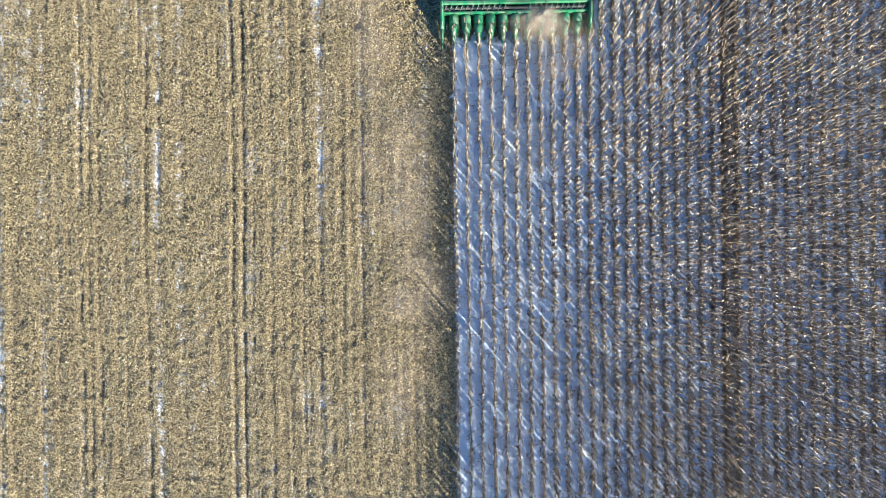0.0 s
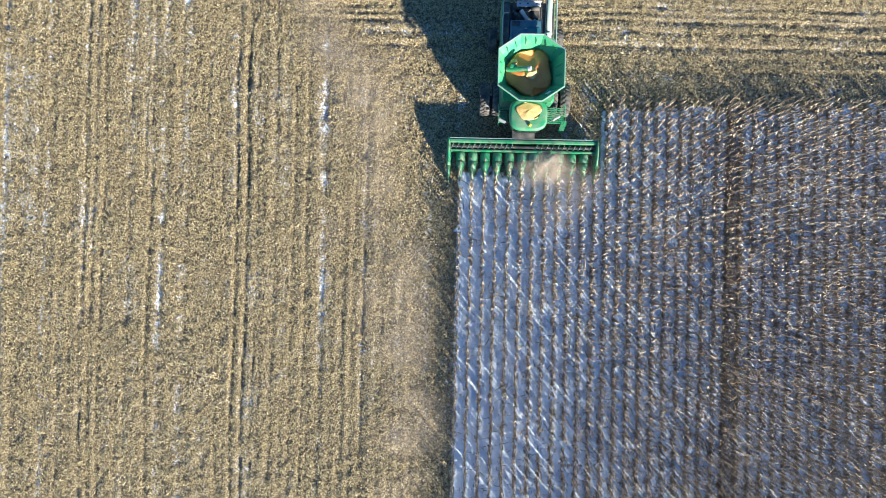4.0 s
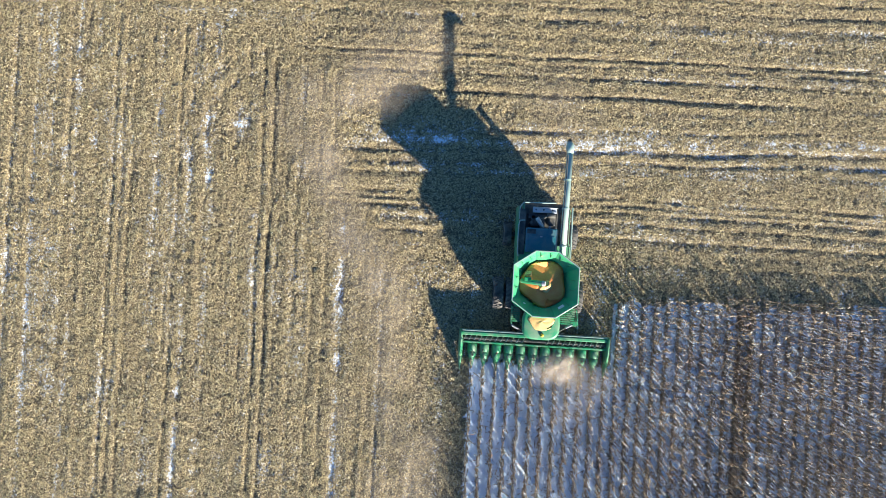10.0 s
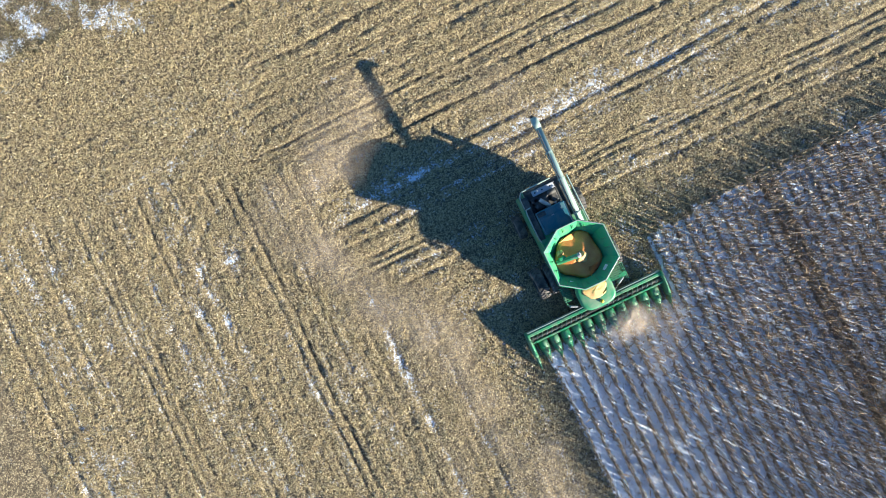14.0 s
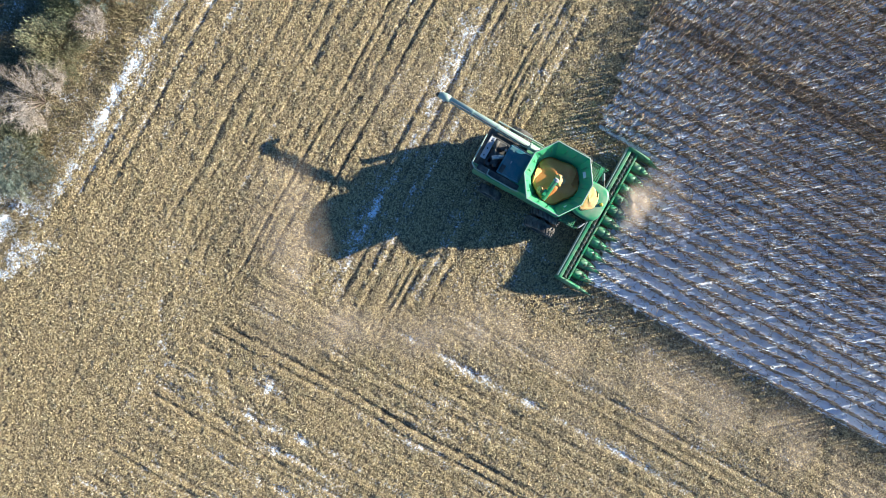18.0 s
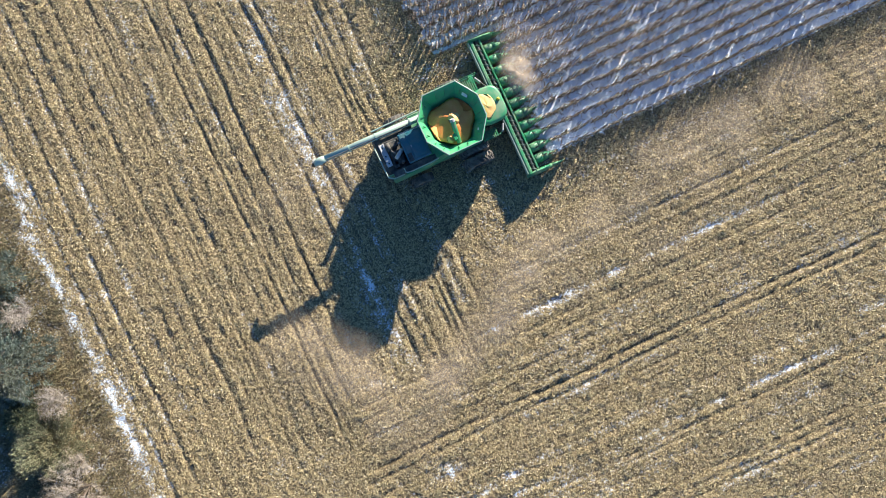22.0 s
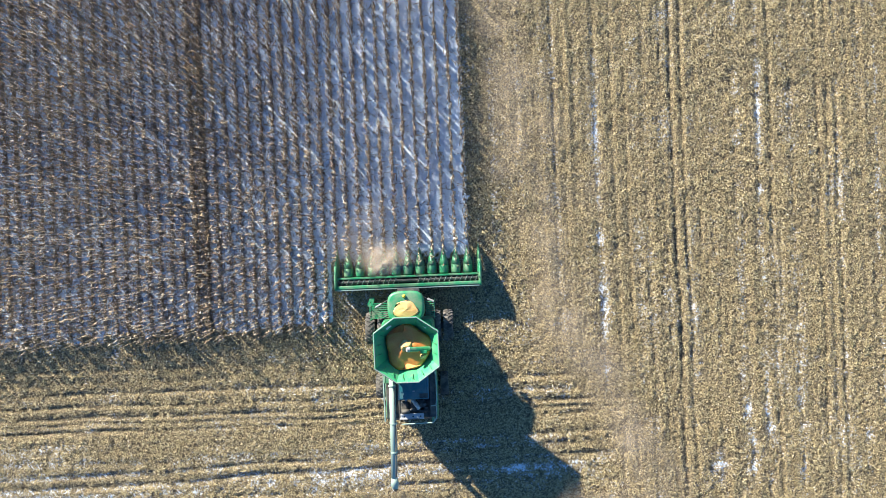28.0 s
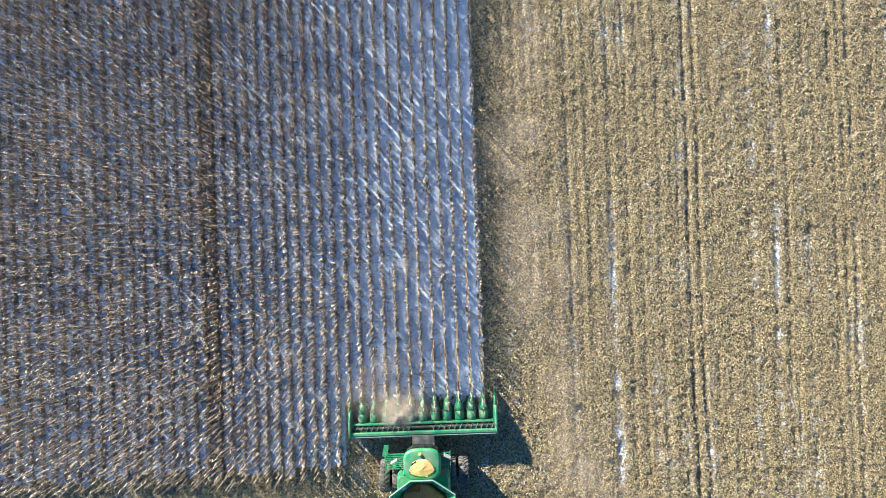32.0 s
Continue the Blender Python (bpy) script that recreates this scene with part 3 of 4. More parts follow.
def wheel(parent, x, y, radius, wide, lugs):
    hub = part("wheel", tube(B(), (x - wide * 0.3, y, radius), (x + wide * 0.3, y, radius), radius * 0.5, sides=24), YELLOW, parent, "yellow steel wheel disc", True)
    bm = B()
    prof = [(-0.5, 0.52), (-0.5, 0.80), (-0.42, 0.93), (0.42, 0.93), (0.5, 0.80), (0.5, 0.52)]
    seg = 36
    rings = [[Vector((x + wide * px, y + radius * pr * math.cos(2 * math.pi * k / seg), radius + radius * pr * math.sin(2 * math.pi * k / seg))) for px, pr in prof] for k in range(seg)]
    made = [[bm.verts.new(p) for p in ring] for ring in rings]
    for k in range(seg):
        a, b = made[k], made[(k + 1) % seg]
        for i in range(6):
            bm.faces.new((a[i], a[(i + 1) % 6], b[(i + 1) % 6], b[i]))
    for k in range(lugs):
        for side in (-1, 1):
            a0 = 2 * math.pi * (k + (0.5 if side > 0 else 0)) / lugs
            ring = []
            for px, da in ((0.02, 0.16), (0.25, 0.08), (0.5, -0.04)):
                q = []
                for dr, dd in ((0.90, 0.07), (1.0, 0.05), (1.0, -0.05), (0.90, -0.07)):
                    ang = a0 + da + dd
                    rr = radius * (dr - (0.05 if px > 0.4 else 0))
                    q.append(Vector((x + side * wide * px, y + rr * math.cos(ang), radius + rr * math.sin(ang))))
                ring.append(q)
            loft(bm, ring)
    part("tyre", bm, RUBBER, hub, "black rubber tractor tyre with chevron lugs")
    bm = B()
    for k in range(8):
        a = 2 * math.pi * k / 8
        tube(bm, (x - wide * 0.33, y + radius * 0.3 * math.cos(a), radius + radius * 0.3 * math.sin(a)), (x + wide * 0.33, y + radius * 0.3 * math.cos(a), radius + radius * 0.3 * math.sin(a)), 0.025, sides=6)
    part("wheel_bolt", bm, STEEL, hub)


def heap(cx, cy, rx, ry, z, tall, seed, rough=0.2, n=26):
    """A pile of grain with an uneven top."""
    bm = B()
    r = random.Random(seed)
    ph = [r.uniform(0, 6.28) for _ in range(6)]
    rings = []
    for k in range(9):
        t = k / 8
        ring = []
        for i in range(n):
            a = 2 * math.pi * i / n
            w = 1 + 0.07 * math.sin(3 * a + ph[0]) + 0.05 * math.sin(5 * a + ph[1])
            zz = z + tall * (t ** 0.9) + 0.07 * tall * math.sin(4 * a + ph[2] + 5 * t) + (0.1 + 0.25 * rough) * tall * math.sin(2 * a + ph[3]) * t * (1.4 - t) + 0.3 * rough * tall * abs(math.sin(2.5 * a + ph[4] + 3 * t)) * (1 - t)
            ring.append(Vector((cx + rx * w * (1 - t * 0.97) * math.cos(a), cy + ry * w * (1 - t * 0.97) * math.sin(a), zz)))
        rings.append(ring)
    return loft(bm, rings)


def combine():
    root = new("combine_harvester")
    # body and chassis
    body = part("body", B(), GREEN, root, "dusty green sheet-metal body")
    bm = bmesh.new()
    prof = [(-1.5, 1.15), (-1.58, 1.5), (-1.58, 2.9), (-1.45, 3.25), (1.45, 3.25), (1.58, 2.9), (1.58, 1.5), (1.5, 1.15)]
    loft(bm, [[Vector((px * k, y, pz)) for px, pz in prof] for y, k in ((1.5, 0.92), (1.3, 1.0), (-1.7, 1.0), (-2.2, 1.0))])
    bm.to_mesh(body.data)
    bm.free()
    bm = loft(B(), [[Vector((px * k, y, 0.9 + (pz - 0.9) * q)) for px, pz in prof] for y, k, q in ((-2.21, 1.0, 0.62), (-4.2, 0.98, 0.62), (-4.6, 0.9, 0.55), (-4.75, 0.78, 0.45))])
    part("rear_body", bm, DARK, root, "dark straw chopper housing")
    for x, top in ((-1.50, 2.55), (1.56, 3.1)):
        part("side_shield", box(B(), x - 0.05, x + 0.05, -4.45, -2.0, 1.5, top, 0.04), GREEN, root)
        part("rear_fender", box(B(), x * 0.82 - 0.06, x * 0.82 + 0.06, -4.62, -4.2, 2.4, 3.15, 0.05), GREEN, root)
    part("front_axle", tube(B(), (-2.5, 0.85, 0.98), (2.5, 0.85, 0.98), 0.2), DARK, root)
    part("rear_axle", tube(B(), (-2.0, -2.85, 0.74), (2.0, -2.85, 0.74), 0.13), DARK, root)
    for x in (-2.42, -1.66, 1.66, 2.42):
        wheel(root, x, 0.85, 1.0, 0.60, 22)
    for x in (-2.02, 2.02):
        wheel(root, x, -2.85, 0.76, 0.5, 18)
    # grain tank
    low, high = octagon(1.04, 1.06, 0.43, 0.56, 3.40), octagon(1.85, 1.86, 0.64, 1.02, 4.95)
    for i in range(8):
        j = (i + 1) % 8
        panel = part("tank_panel", slab(B(), low[i], low[j], high[j], high[i], -0.035), GREEN_IN, root)
        up = Vector((0, 0, 0.05))
        inn = [Vector((p.x * 0.98, p.y * 0.98, p.z)) for p in (high[i], high[j])]
        part("rim", loft(B(), [[high[i], high[j], inn[1], inn[0]], [high[i] + up, high[j] + up, inn[1] + up, inn[0] + up]]), GREY, panel, "worn pale grey rim edge")
        m = (low[i] + low[j]) / 2 * 0.25 + (high[i] + high[j]) / 2 * 0.75
        e = (high[j] - high[i]).normalized()
        inward = Vector((-m.x, -m.y, 0)).normalized() * 0.07
        for s_ in (-0.28, 0.28):
            c = m + e * s_ + inward
            part("hinge_strut", tube(B(), c - Vector((0, 0, 0.3)) + inward * 1.2, c + Vector((0, 0, 0.25)) - inward * 1.2, 0.022, sides=6), GREEN, panel)
    part("tank_floor", loft(B(), [octagon(1.02, 1.04, 0.42, 0.55, 3.39), octagon(0.5, 0.5, 0.2, 0.25, 3.27)][::-1], caps=True), DARK, root)
    part("grain", heap(0.03, 0.02, 1.34, 1.34, 3.94, 0.42, 4, 0.85), GRAIN, root, "heap of golden shelled corn in the tank", True)
    # sunlit spots on the heap, put in as small piles of the paler tone
    part("grain_peak", heap(-0.05, 0.15, 0.40, 0.34, 4.30, 0.26, 12, 0.8), SUNLIT_GRAIN, root, "heap of corn under the auger spout, coloured as sunlit", True)
    part("grain_drift", heap(0.9, -0.5, 0.26, 0.2, 4.08, 0.16, 15, 0.6), SUNLIT_GRAIN, root, "small drift of corn against the tank wall, coloured as sunlit", True)
    auger = part("loading_auger", tube(B(), (1.3, -0.1, 4.1), (0.12, -0.02, 4.68), 0.14, sides=12), GREEN, root)
    part("auger_cap", tube(B(), (0.14, -0.02, 4.67), (0.0, -0.02, 4.74), 0.17, 0.13, sides=12), GREY, auger)
    part("auger_bracket", box(B(), 0.75, 1.15, -0.32, -0.12, 4.0, 4.42, 0.03), GREEN, auger)
    for x, y, rot in ((-0.98, 1.25, 38), (0.98, 1.25, -38)):
        bm = box(B(), -0.19, 0.19, -0.11, 0.11, -0.01, 0.014)
        bmesh.ops.transform(bm, matrix=Matrix.Translation((x * 1.02, y * 1.02, 4.4)) @ Matrix.Rotation(radians(rot), 4, "Z") @ Matrix.Rotation(radians(58), 4, "X"), verts=bm.verts)
        part("warning_label", bm, WHITE, root, "pale warning label without writing")
    # cab
    cab = part("cab", loft(B(), [[Vector((sx * w, y, z)) for sx, y in ((-1, 1.6), (1, 1.6), (1, f - 0.25), (0.6, f), (-0.6, f), (-1, f - 0.25))] for z, w, f in ((1.75, 0.86, 2.95), (2.6, 0.93, 3.2), (3.62, 0.9, 3.05))]), GLASS, root, "dark tinted cab glass")
    bm = B()
    outline = []
    for i in range(28):
        a = 2 * math.pi * i / 28
        c, s_ = math.cos(a), math.sin(a)
        outline.append((1.10 * math.copysign(abs(c) ** 0.6, c), 2.38 + 0.92 * math.copysign(abs(s_) ** 0.6, s_)))
    rings = [[Vector((x * k, 2.38 + (y - 2.38) * k, z)) for x, y in outline] for z, k in ((3.62, 0.97), (3.70, 1.0), (3.82, 0.99), (3.91, 0.94), (3.94, 0.85), (3.955, 0.5), (3.96, 0.1))]
    roof = part("cab_roof", loft(bm, rings), GREEN, cab, "rounded green cab roof", True)
    # sunlight on this corn is put into its paler colour
    part("spilled_grain", heap(-0.02, 2.2, 0.74, 0.52, 3.962, 0.10, 9, 0.6), SUNLIT_GRAIN, root, "corn grain lying on the cab roof", True)
    bm = tube(B(), (-0.08, 3.0, 3.9), (-0.08, 3.0, 4.0), 0.11, 0.1, sides=14)
    bmesh.ops.create_uvsphere(bm, u_segments=14, v_segments=8, radius=0.1, matrix=Matrix.Translation((-0.08, 3.0, 4.0)))
    part("beacon", bm, YELLOW, roof, "yellow warning beacon", True)
    for a, b in (((-0.95, 2.85, 3.55), (-1.75, 2.4, 3.45)), ((0.95, 2.9, 3.55), (1.55, 2.62, 3.45))):
        arm = part("mirror_arm", tube(B(), a, b, 0.03, sides=8), DARK, cab)
        d = (Vector(b) - Vector(a)).normalized()
        bm = box(B(), -0.22, 0.22, -0.05, 0.05, -0.32, 0.1, 0.03)
        bmesh.ops.transform(bm, matrix=Matrix.Translation(Vector(b) - d * 0.1) @ Matrix.Rotation(math.atan2(d.y, d.x), 4, "Z"), verts=bm.verts)
        part("mirror", bm, GREY, arm, "grey plastic wing mirror")
    # entry platforms beside the cab
    for sx, w in ((-1, 1.15), (1, 0.55)):
        bm = B()
        for k in range(8):
            y = 1.55 + k * 0.125
            box(bm, min(sx * 1.08, sx * (1.08 + w)), max(sx * 1.08, sx * (1.08 + w)), y, y + 0.07, 2.0, 2.05)
        plat = part("platform", bm, GREEN, root, "slatted green steel platform")
        bm = B()
        x1 = sx * (1.08 + w)
        for y in (1.55, 2.1, 2.6):
            tube(bm, (x1, y, 2.0), (x1, y, 3.0), 0.02, sides=6)
        for z in (2.5, 3.0):
            tube(bm, (x1, 1.55, z), (x1, 2.6, z), 0.02, sides=6)
        part("handrail", bm, GREEN, plat)
        if sx < 0:
            for k in range(5):
                part("ladder_step", box(B(), -2.5, -2.2, 2.3 + 0.06 * k, 2.52 + 0.06 * k, 1.85 - 0.3 * k, 1.89 - 0.3 * k), GREEN, plat)
    # feeder house
    part("feeder_house", loft(B(), [[Vector((x, y, z)) for x, z in ((-0.68, a), (0.68, a), (0.68, b), (-0.68, b))] for y, a, b in ((1.5, 1.2, 2.0), (3.3, 0.55, 1.2))]), DARK, root)
    # engine deck
    part("engine_cover", box(B(), -0.72, 1.12, -3.2, -1.75, 3.1, 3.42, 0.08), TEAL, root, "dark blue-green engine cover")
    part("cover_panel", box(B(), -0.55, 0.95, -2.75, -1.9, 3.425, 3.45, 0.02), TEAL, root)
    bay = part("engine_bay", box(B(), -0.78, 1.2, -4.45, -3.21, 2.4, 2.72, 0.03), DARK, root, "open black engine bay")
    part("fuel_tank", box(B(), -0.62, -0.2, -4.1, -3.35, 2.72, 3.1, 0.08), DARK, bay)
    part("engine_block", box(B(), 0.0, 0.85, -4.0, -3.3, 2.72, 3.0, 0.06), DARK, bay)
    bm = tube(B(), (0.1, -3.22, 3.2), (0.5, -3.8, 3.22), 0.13, sides=12)
    part("air_pipe", bm, STEEL, bay, "grey metal air pipe", True)
    part("exhaust", tube(B(), (0.85, -3.5, 2.9), (0.85, -3.5, 3.55), 0.09, sides=12), DARK, bay)
    part("bay_panel", box(B(), -0.72, 0.5, -4.44, -4.44 + 0.02, 2.72, 3.12), GREY, bay)
    part("radiator_cap", tube(B(), (-0.3, -3.28, 3.0), (-0.3, -3.28, 3.16), 0.07, sides=10), GREY, bay)
    part("filter_housing", tube(B(), (-0.55, -3.95, 3.2), (-0.1, -3.95, 3.2), 0.14, sides=14), DARK, bay, "dark filter canister", True)
    part("hose", tube(B(), (-0.1, -3.9, 3.2), (0.6, -3.55, 3.05), 0.05, sides=8), DARK, bay)
    part("battery_box", box(B(), 0.55, 1.0, -4.05, -3.75, 2.72, 3.0, 0.03), DARK, bay)
    part("latch", box(B(), 0.15, 0.3, -2.72, -2.66, 3.45, 3.48), STEEL, root)
    part("vent_grille", box(B(), 0.55, 1.05, -3.12, -2.85, 3.42, 3.445), DARK, root)
    part("step_plate", box(B(), -0.66, 0.74, -4.46, -4.12, 2.95, 3.02, 0.02), PLATE, root, "pale grey steel step plate")
    for x in (-0.42, 0.1, 0.55):
        part("plate_hole", tube(B(), (x, -4.3, 3.0), (x, -4.3, 3.024), 0.05, sides=12), DARK, root)
    part("hinge_bar", box(B(), -0.66, -0.2, -4.2, -4.12, 3.022, 3.09, 0.01), PLATE, root)
    part("side_slot", box(B(), 1.16, 1.5, -4.3, -1.6, 2.9, 3.28, 0.02), DARK, root, "black cooling-air slot")
    bm = B()
    pts = [(1.5, -1.5), (1.56, -1.9), (1.56, -3.3), (1.5, -3.6), (1.2, -3.62)]
    for a, b in zip(pts, pts[1:]):
        tube(bm, (*a, 3.36), (*b, 3.36), 0.035, sides=8)
    part("side_rail", bm, PALE, root)
    bm = B()
    pts = [(1.5, -3.7), (1.5, -4.4), (1.3, -4.68), (-0.6, -4.72)]
    for a, b in zip(pts, pts[1:]):
        tube(bm, (*a, 3.12), (*b, 3.12), 0.04, sides=8)
    part("rear_rail", bm, PALE, root)
    part("walkway", box(B(), -1.50, -1.30, -4.5, -1.7, 2.6, 2.68, 0.02), DARK, root)
    part("left_rail", tube(B(), (-1.56, -1.5, 3.3), (-1.56, -4.5, 3.2), 0.045, sides=8), PALE, root)
    # unloading auger, folded back
    tube_ = part("unloading_auger", tube(B(), (-0.98, -1.35, 3.95), (-1.05, -7.5, 4.28), 0.19, 0.18, sides=16), PALE, root, "faded green unloading auger tube folded to the rear", True)
    part("elbow", tube(B(), (-0.98, -1.3, 3.2), (-0.98, -1.5, 4.1), 0.24, sides=14), PALE, tube_)
    part("auger_seam", tube(B(), (-0.86, -2.3, 4.13), (-0.93, -7.4, 4.42), 0.035, sides=6), DARK, tube_)
    for y in (-2.2, -4.35, -6.0):
        z = 3.95 + 0.33 * (-1.35 - y) / 6.15
        part("clamp_ring", tube(B(), (-1.0, y - 0.04, z), (-1.0, y + 0.04, z), 0.225, sides=16), PALE, tube_)
    bm = loft(B(), [[Vector((-1.05 + r * math.cos(a * 0.5236), y, z + r * 0.9 * math.sin(a * 0.5236))) for a in range(12)] for y, z, r in ((-7.48, 4.28, 0.19), (-7.8, 4.26, 0.23), (-8.1, 4.14, 0.2), (-8.22, 3.98, 0.15))])
    part("spout", bm, PALE, tube_, "pale rounded spout", True)
    part("spout_end", tube(B(), (-1.06, -8.16, 4.02), (-1.06, -8.3, 3.84), 0.15, 0.13, sides=12), DARK, tube_)
    part("hydraulic_ram", tube(B(), (-0.62, -1.6, 3.75), (-0.66, -3.1, 3.75), 0.05, sides=8), STEEL, root)
    # corn head: back beam, trough, cross auger, row units, snouts
    half = 4.5
    beam = part("head_beam", box(B(), -half, half, 3.36, 3.58, 0.55, 1.24, 0.05), GREEN, root, "green corn head frame")
    part("rear_beam", box(B(), -half, half, 3.26, 3.34, 0.75, 1.2, 0.02), PALE, beam)
    part("trough", loft(B(), [[Vector((x, y, z)) for y, z in ((3.60, 0.9), (3.63, 0.66), (3.8, 0.6), (3.96, 0.66), (3.96, 0.62), (3.8, 0.55), (3.60, 0.62), (3.59, 0.9))] for x in (-half, half)]), DARK, beam, "dark steel auger trough")
    shaft = part("cross_auger", tube(B(), (-half, 3.77, 1.0), (half, 3.77, 1.0), 0.09, sides=12), DARK, beam)
    for sgn in (-1, 1):
        bm = B()
        prev = None
        steps = 150
        for k in range(steps + 1):
            t = k / steps
            a = sgn * t * 2 * math.pi * 11.5
            x = sgn * (half - 0.1 - t * (half - 0.7))
            q = [bm.verts.new((x + o, 3.77 + r * math.cos(a), 1.0 + r * math.sin(a))) for r, o in ((0.08, 0), (0.165, 0), (0.165, 0.016), (0.08, 0.02))]
            if prev:
                for i in range(4):
                    bm.faces.new((prev[i], prev[(i + 1) % 4], q[(i + 1) % 4], q[i]))
            prev = q
        part("flighting", bm, PALE, shaft, "faded green auger flighting")
    part("front_bar", box(B(), -half, half, 3.965, 4.09, 0.62, 1.06, 0.03), GREEN, beam)
    for i in range(12):
        x = (i - 5.5) * ROW
        bm = B()
        for s_ in (-1, 1):
            box(bm, x + s_ * 0.10 - 0.05, x + s_ * 0.10 + 0.05, 4.15, 5.05, 0.42, 0.47)
        unit = part("row_unit", bm, DARK, beam)
        bm = B()
        for s_ in (-1, 1):
            for k in range(7):
                box(bm, x + s_ * 0.09 - 0.035, x + s_ * 0.09 + 0.035, 4.2 + 0.12 * k, 4.23 + 0.12 * k, 0.475, 0.52)
        tagged(part("gathering_chain", bm, STEEL, unit), kind="stuff")
        if i % 3 == 1:
            part("strut", box(B(), x - 0.3, x - 0.25, 3.59, 3.96, 0.96, 1.01, 0.01), GREEN, beam)
    for j in range(1, 12):
        x = (j - 6) * ROW
        hood = part("hood", loft(B(), [arch(y, w, t, l, x) for y, w, t, l in ((4.11, 0.27, 0.92, 0.5), (4.2, 0.30, 1.0, 0.5), (4.62, 0.305, 0.95, 0.42), (4.68, 0.29, 0.90, 0.42))]), GREEN, beam, smooth=True)
        part("snout", loft(B(), [arch(y, w, t, l, x) for y, w, t, l in ((4.685, 0.315, 0.96, 0.40), (5.05, 0.225, 0.74, 0.3), (5.45, 0.115, 0.45, 0.18), (5.72, 0.05, 0.26, 0.12), (5.84, 0.012, 0.16, 0.12))]), GREEN, hood, smooth=True)
    for sgn in (-1, 1):
        x = sgn * (half + 0.05)
        end = part("end_shield", loft(B(), [arch(y, w, t, l, x) for y, w, t, l in ((3.3, 0.10, 1.35, 0.35), (3.5, 0.13, 1.42, 0.35), (4.4, 0.16, 1.25, 0.35), (4.95, 0.15, 0.95, 0.32))]), GREEN, beam, smooth=True)
        part("end_snout", loft(B(), [arch(y, w, t, l, x) for y, w, t, l in ((4.96, 0.14, 0.90, 0.3), (5.5, 0.085, 0.5, 0.18), (5.85, 0.04, 0.26, 0.12), (5.98, 0.01, 0.16, 0.12))]), GREEN, end, smooth=True)
    root.matrix_basis = pose(4.38, 0.92, 0, 0, 0, 180)
    return tagged(root, "green combine harvester with open grain tank and twelve-row corn head", "combine harvester")


combine()


# ---- the hedge at the end of the field ----
def spruce(x, y, tall, wide, seed):
    root = new("spruce_tree")
    r = np.random.default_rng(seed)
    part("trunk", tube(B(), (0, 0, -0.1), (0, 0, tall * 0.95), 0.16, 0.02), BARK, root)
    vs, fs, count = [], [], 0
    bm = B()
    whorls = int(tall / 0.28)
    for w in range(whorls):
        z = 0.5 + (tall - 0.6) * w / whorls
        reach = wide * (1 - z / tall) ** 0.75 + 0.12
        for k in range(9 if z < tall * 0.8 else 6):
            a = r.uniform(0, 6.283)
            L = reach * r.uniform(0.72, 1.12)
            droop = r.uniform(-0.28, 0.05)
            tip = (math.cos(a) * L, math.sin(a) * L, z + droop * L)
            tube(bm, (0, 0, z), tip, 0.022, 0.005, sides=4, caps=False)
            # needles sit in tufts along the branchlets
            m = int(5 + 6 * L)
            tuft = r.integers(0, m, int(24 + 62 * L))
            n = len(tuft)
            t = r.uniform(0.3, 1.0, m)[tuft] + r.normal(0, 0.035, n)
            side = (r.normal(0, 0.24, m) * L)[tuft] * (1.2 - t) + r.normal(0, 0.05, n)
            px = math.cos(a) * L * t - math.sin(a) * side
            py = math.sin(a) * L * t + math.cos(a) * side
            pz = z + droop * L * t + r.normal(0.03, 0.09, m)[tuft] + r.normal(0, 0.03, n)
            turn = a + np.sign(side) * r.uniform(0.2, 0.9, n)
            v, f = blades(px, py, pz, r.uniform(0.08, 0.18, n), r.uniform(0.03, 0.06, n), turn, r.uniform(-0.2, 0.9, n), r.uniform(0, 0.03, n))
            vs.append(v)
            fs.append(f + count)
            count += len(v)
    part("branch_frame", bm, BARK, root)
    soup("crown", np.concatenate(vs), np.concatenate(fs), NEEDLES, root)
    root.matrix_basis = pose(x, y, 0, 0, 0, seed * 40)
    return tagged(root, "blue-green spruce tree at the edge of the field", "spruce tree", "spruces in the hedge")


for k, (x, y, tall, wide) in enumerate(((2.3, 31.6, 7.0, 3.0), (8.2, 31.3, 6.5, 2.8), (-10.6, 30.0, 5.0, 2.2), (-15.2, 32.4, 5.0, 2.2), (13.6, 32.2, 6.2, 2.6))):
    spruce(x, y, tall, wide, k + 3)


def bare_shrub(x, y, tall, wide, seed):
    root = new("bare_shrub")
    r = random.Random(seed)
    bm, tw = B(), B()
    for k in range(34):
        a, out = r.uniform(0, 6.283), r.uniform(0.15, 0.85) * wide
        mid = Vector((math.cos(a) * out * 0.55, math.sin(a) * out * 0.55, tall * r.uniform(0.4, 0.6)))
        end = Vector((math.cos(a) * out, math.sin(a) * out, tall * r.uniform(0.65, 1.0)))
        tube(bm, (0, 0, 0), mid, 0.022, 0.014, sides=5, caps=False)
        tube(bm, mid, end, 0.013, 0.005, sides=4, caps=False)
        for _ in range(34):
            t = r.random()
            o = mid.lerp(end, t)
            d = Vector((r.gauss(math.cos(a) * 0.5, 0.6), r.gauss(math.sin(a) * 0.5, 0.6), r.uniform(-0.1, 0.8))).normalized() * r.uniform(0.3, 0.8)
            tube(tw, o, o + d * 0.7, 0.006, 0.002, sides=3, caps=False)
    part("stem", bm, BARK, root)
    tagged(part("twig_mass", tw, TWIG, root), kind="stuff")
    root.matrix_basis = pose(x, y, 0)
    return tagged(root, "leafless grey twiggy shrub among dry grass", "shrub", "bare shrubs in the hedge")


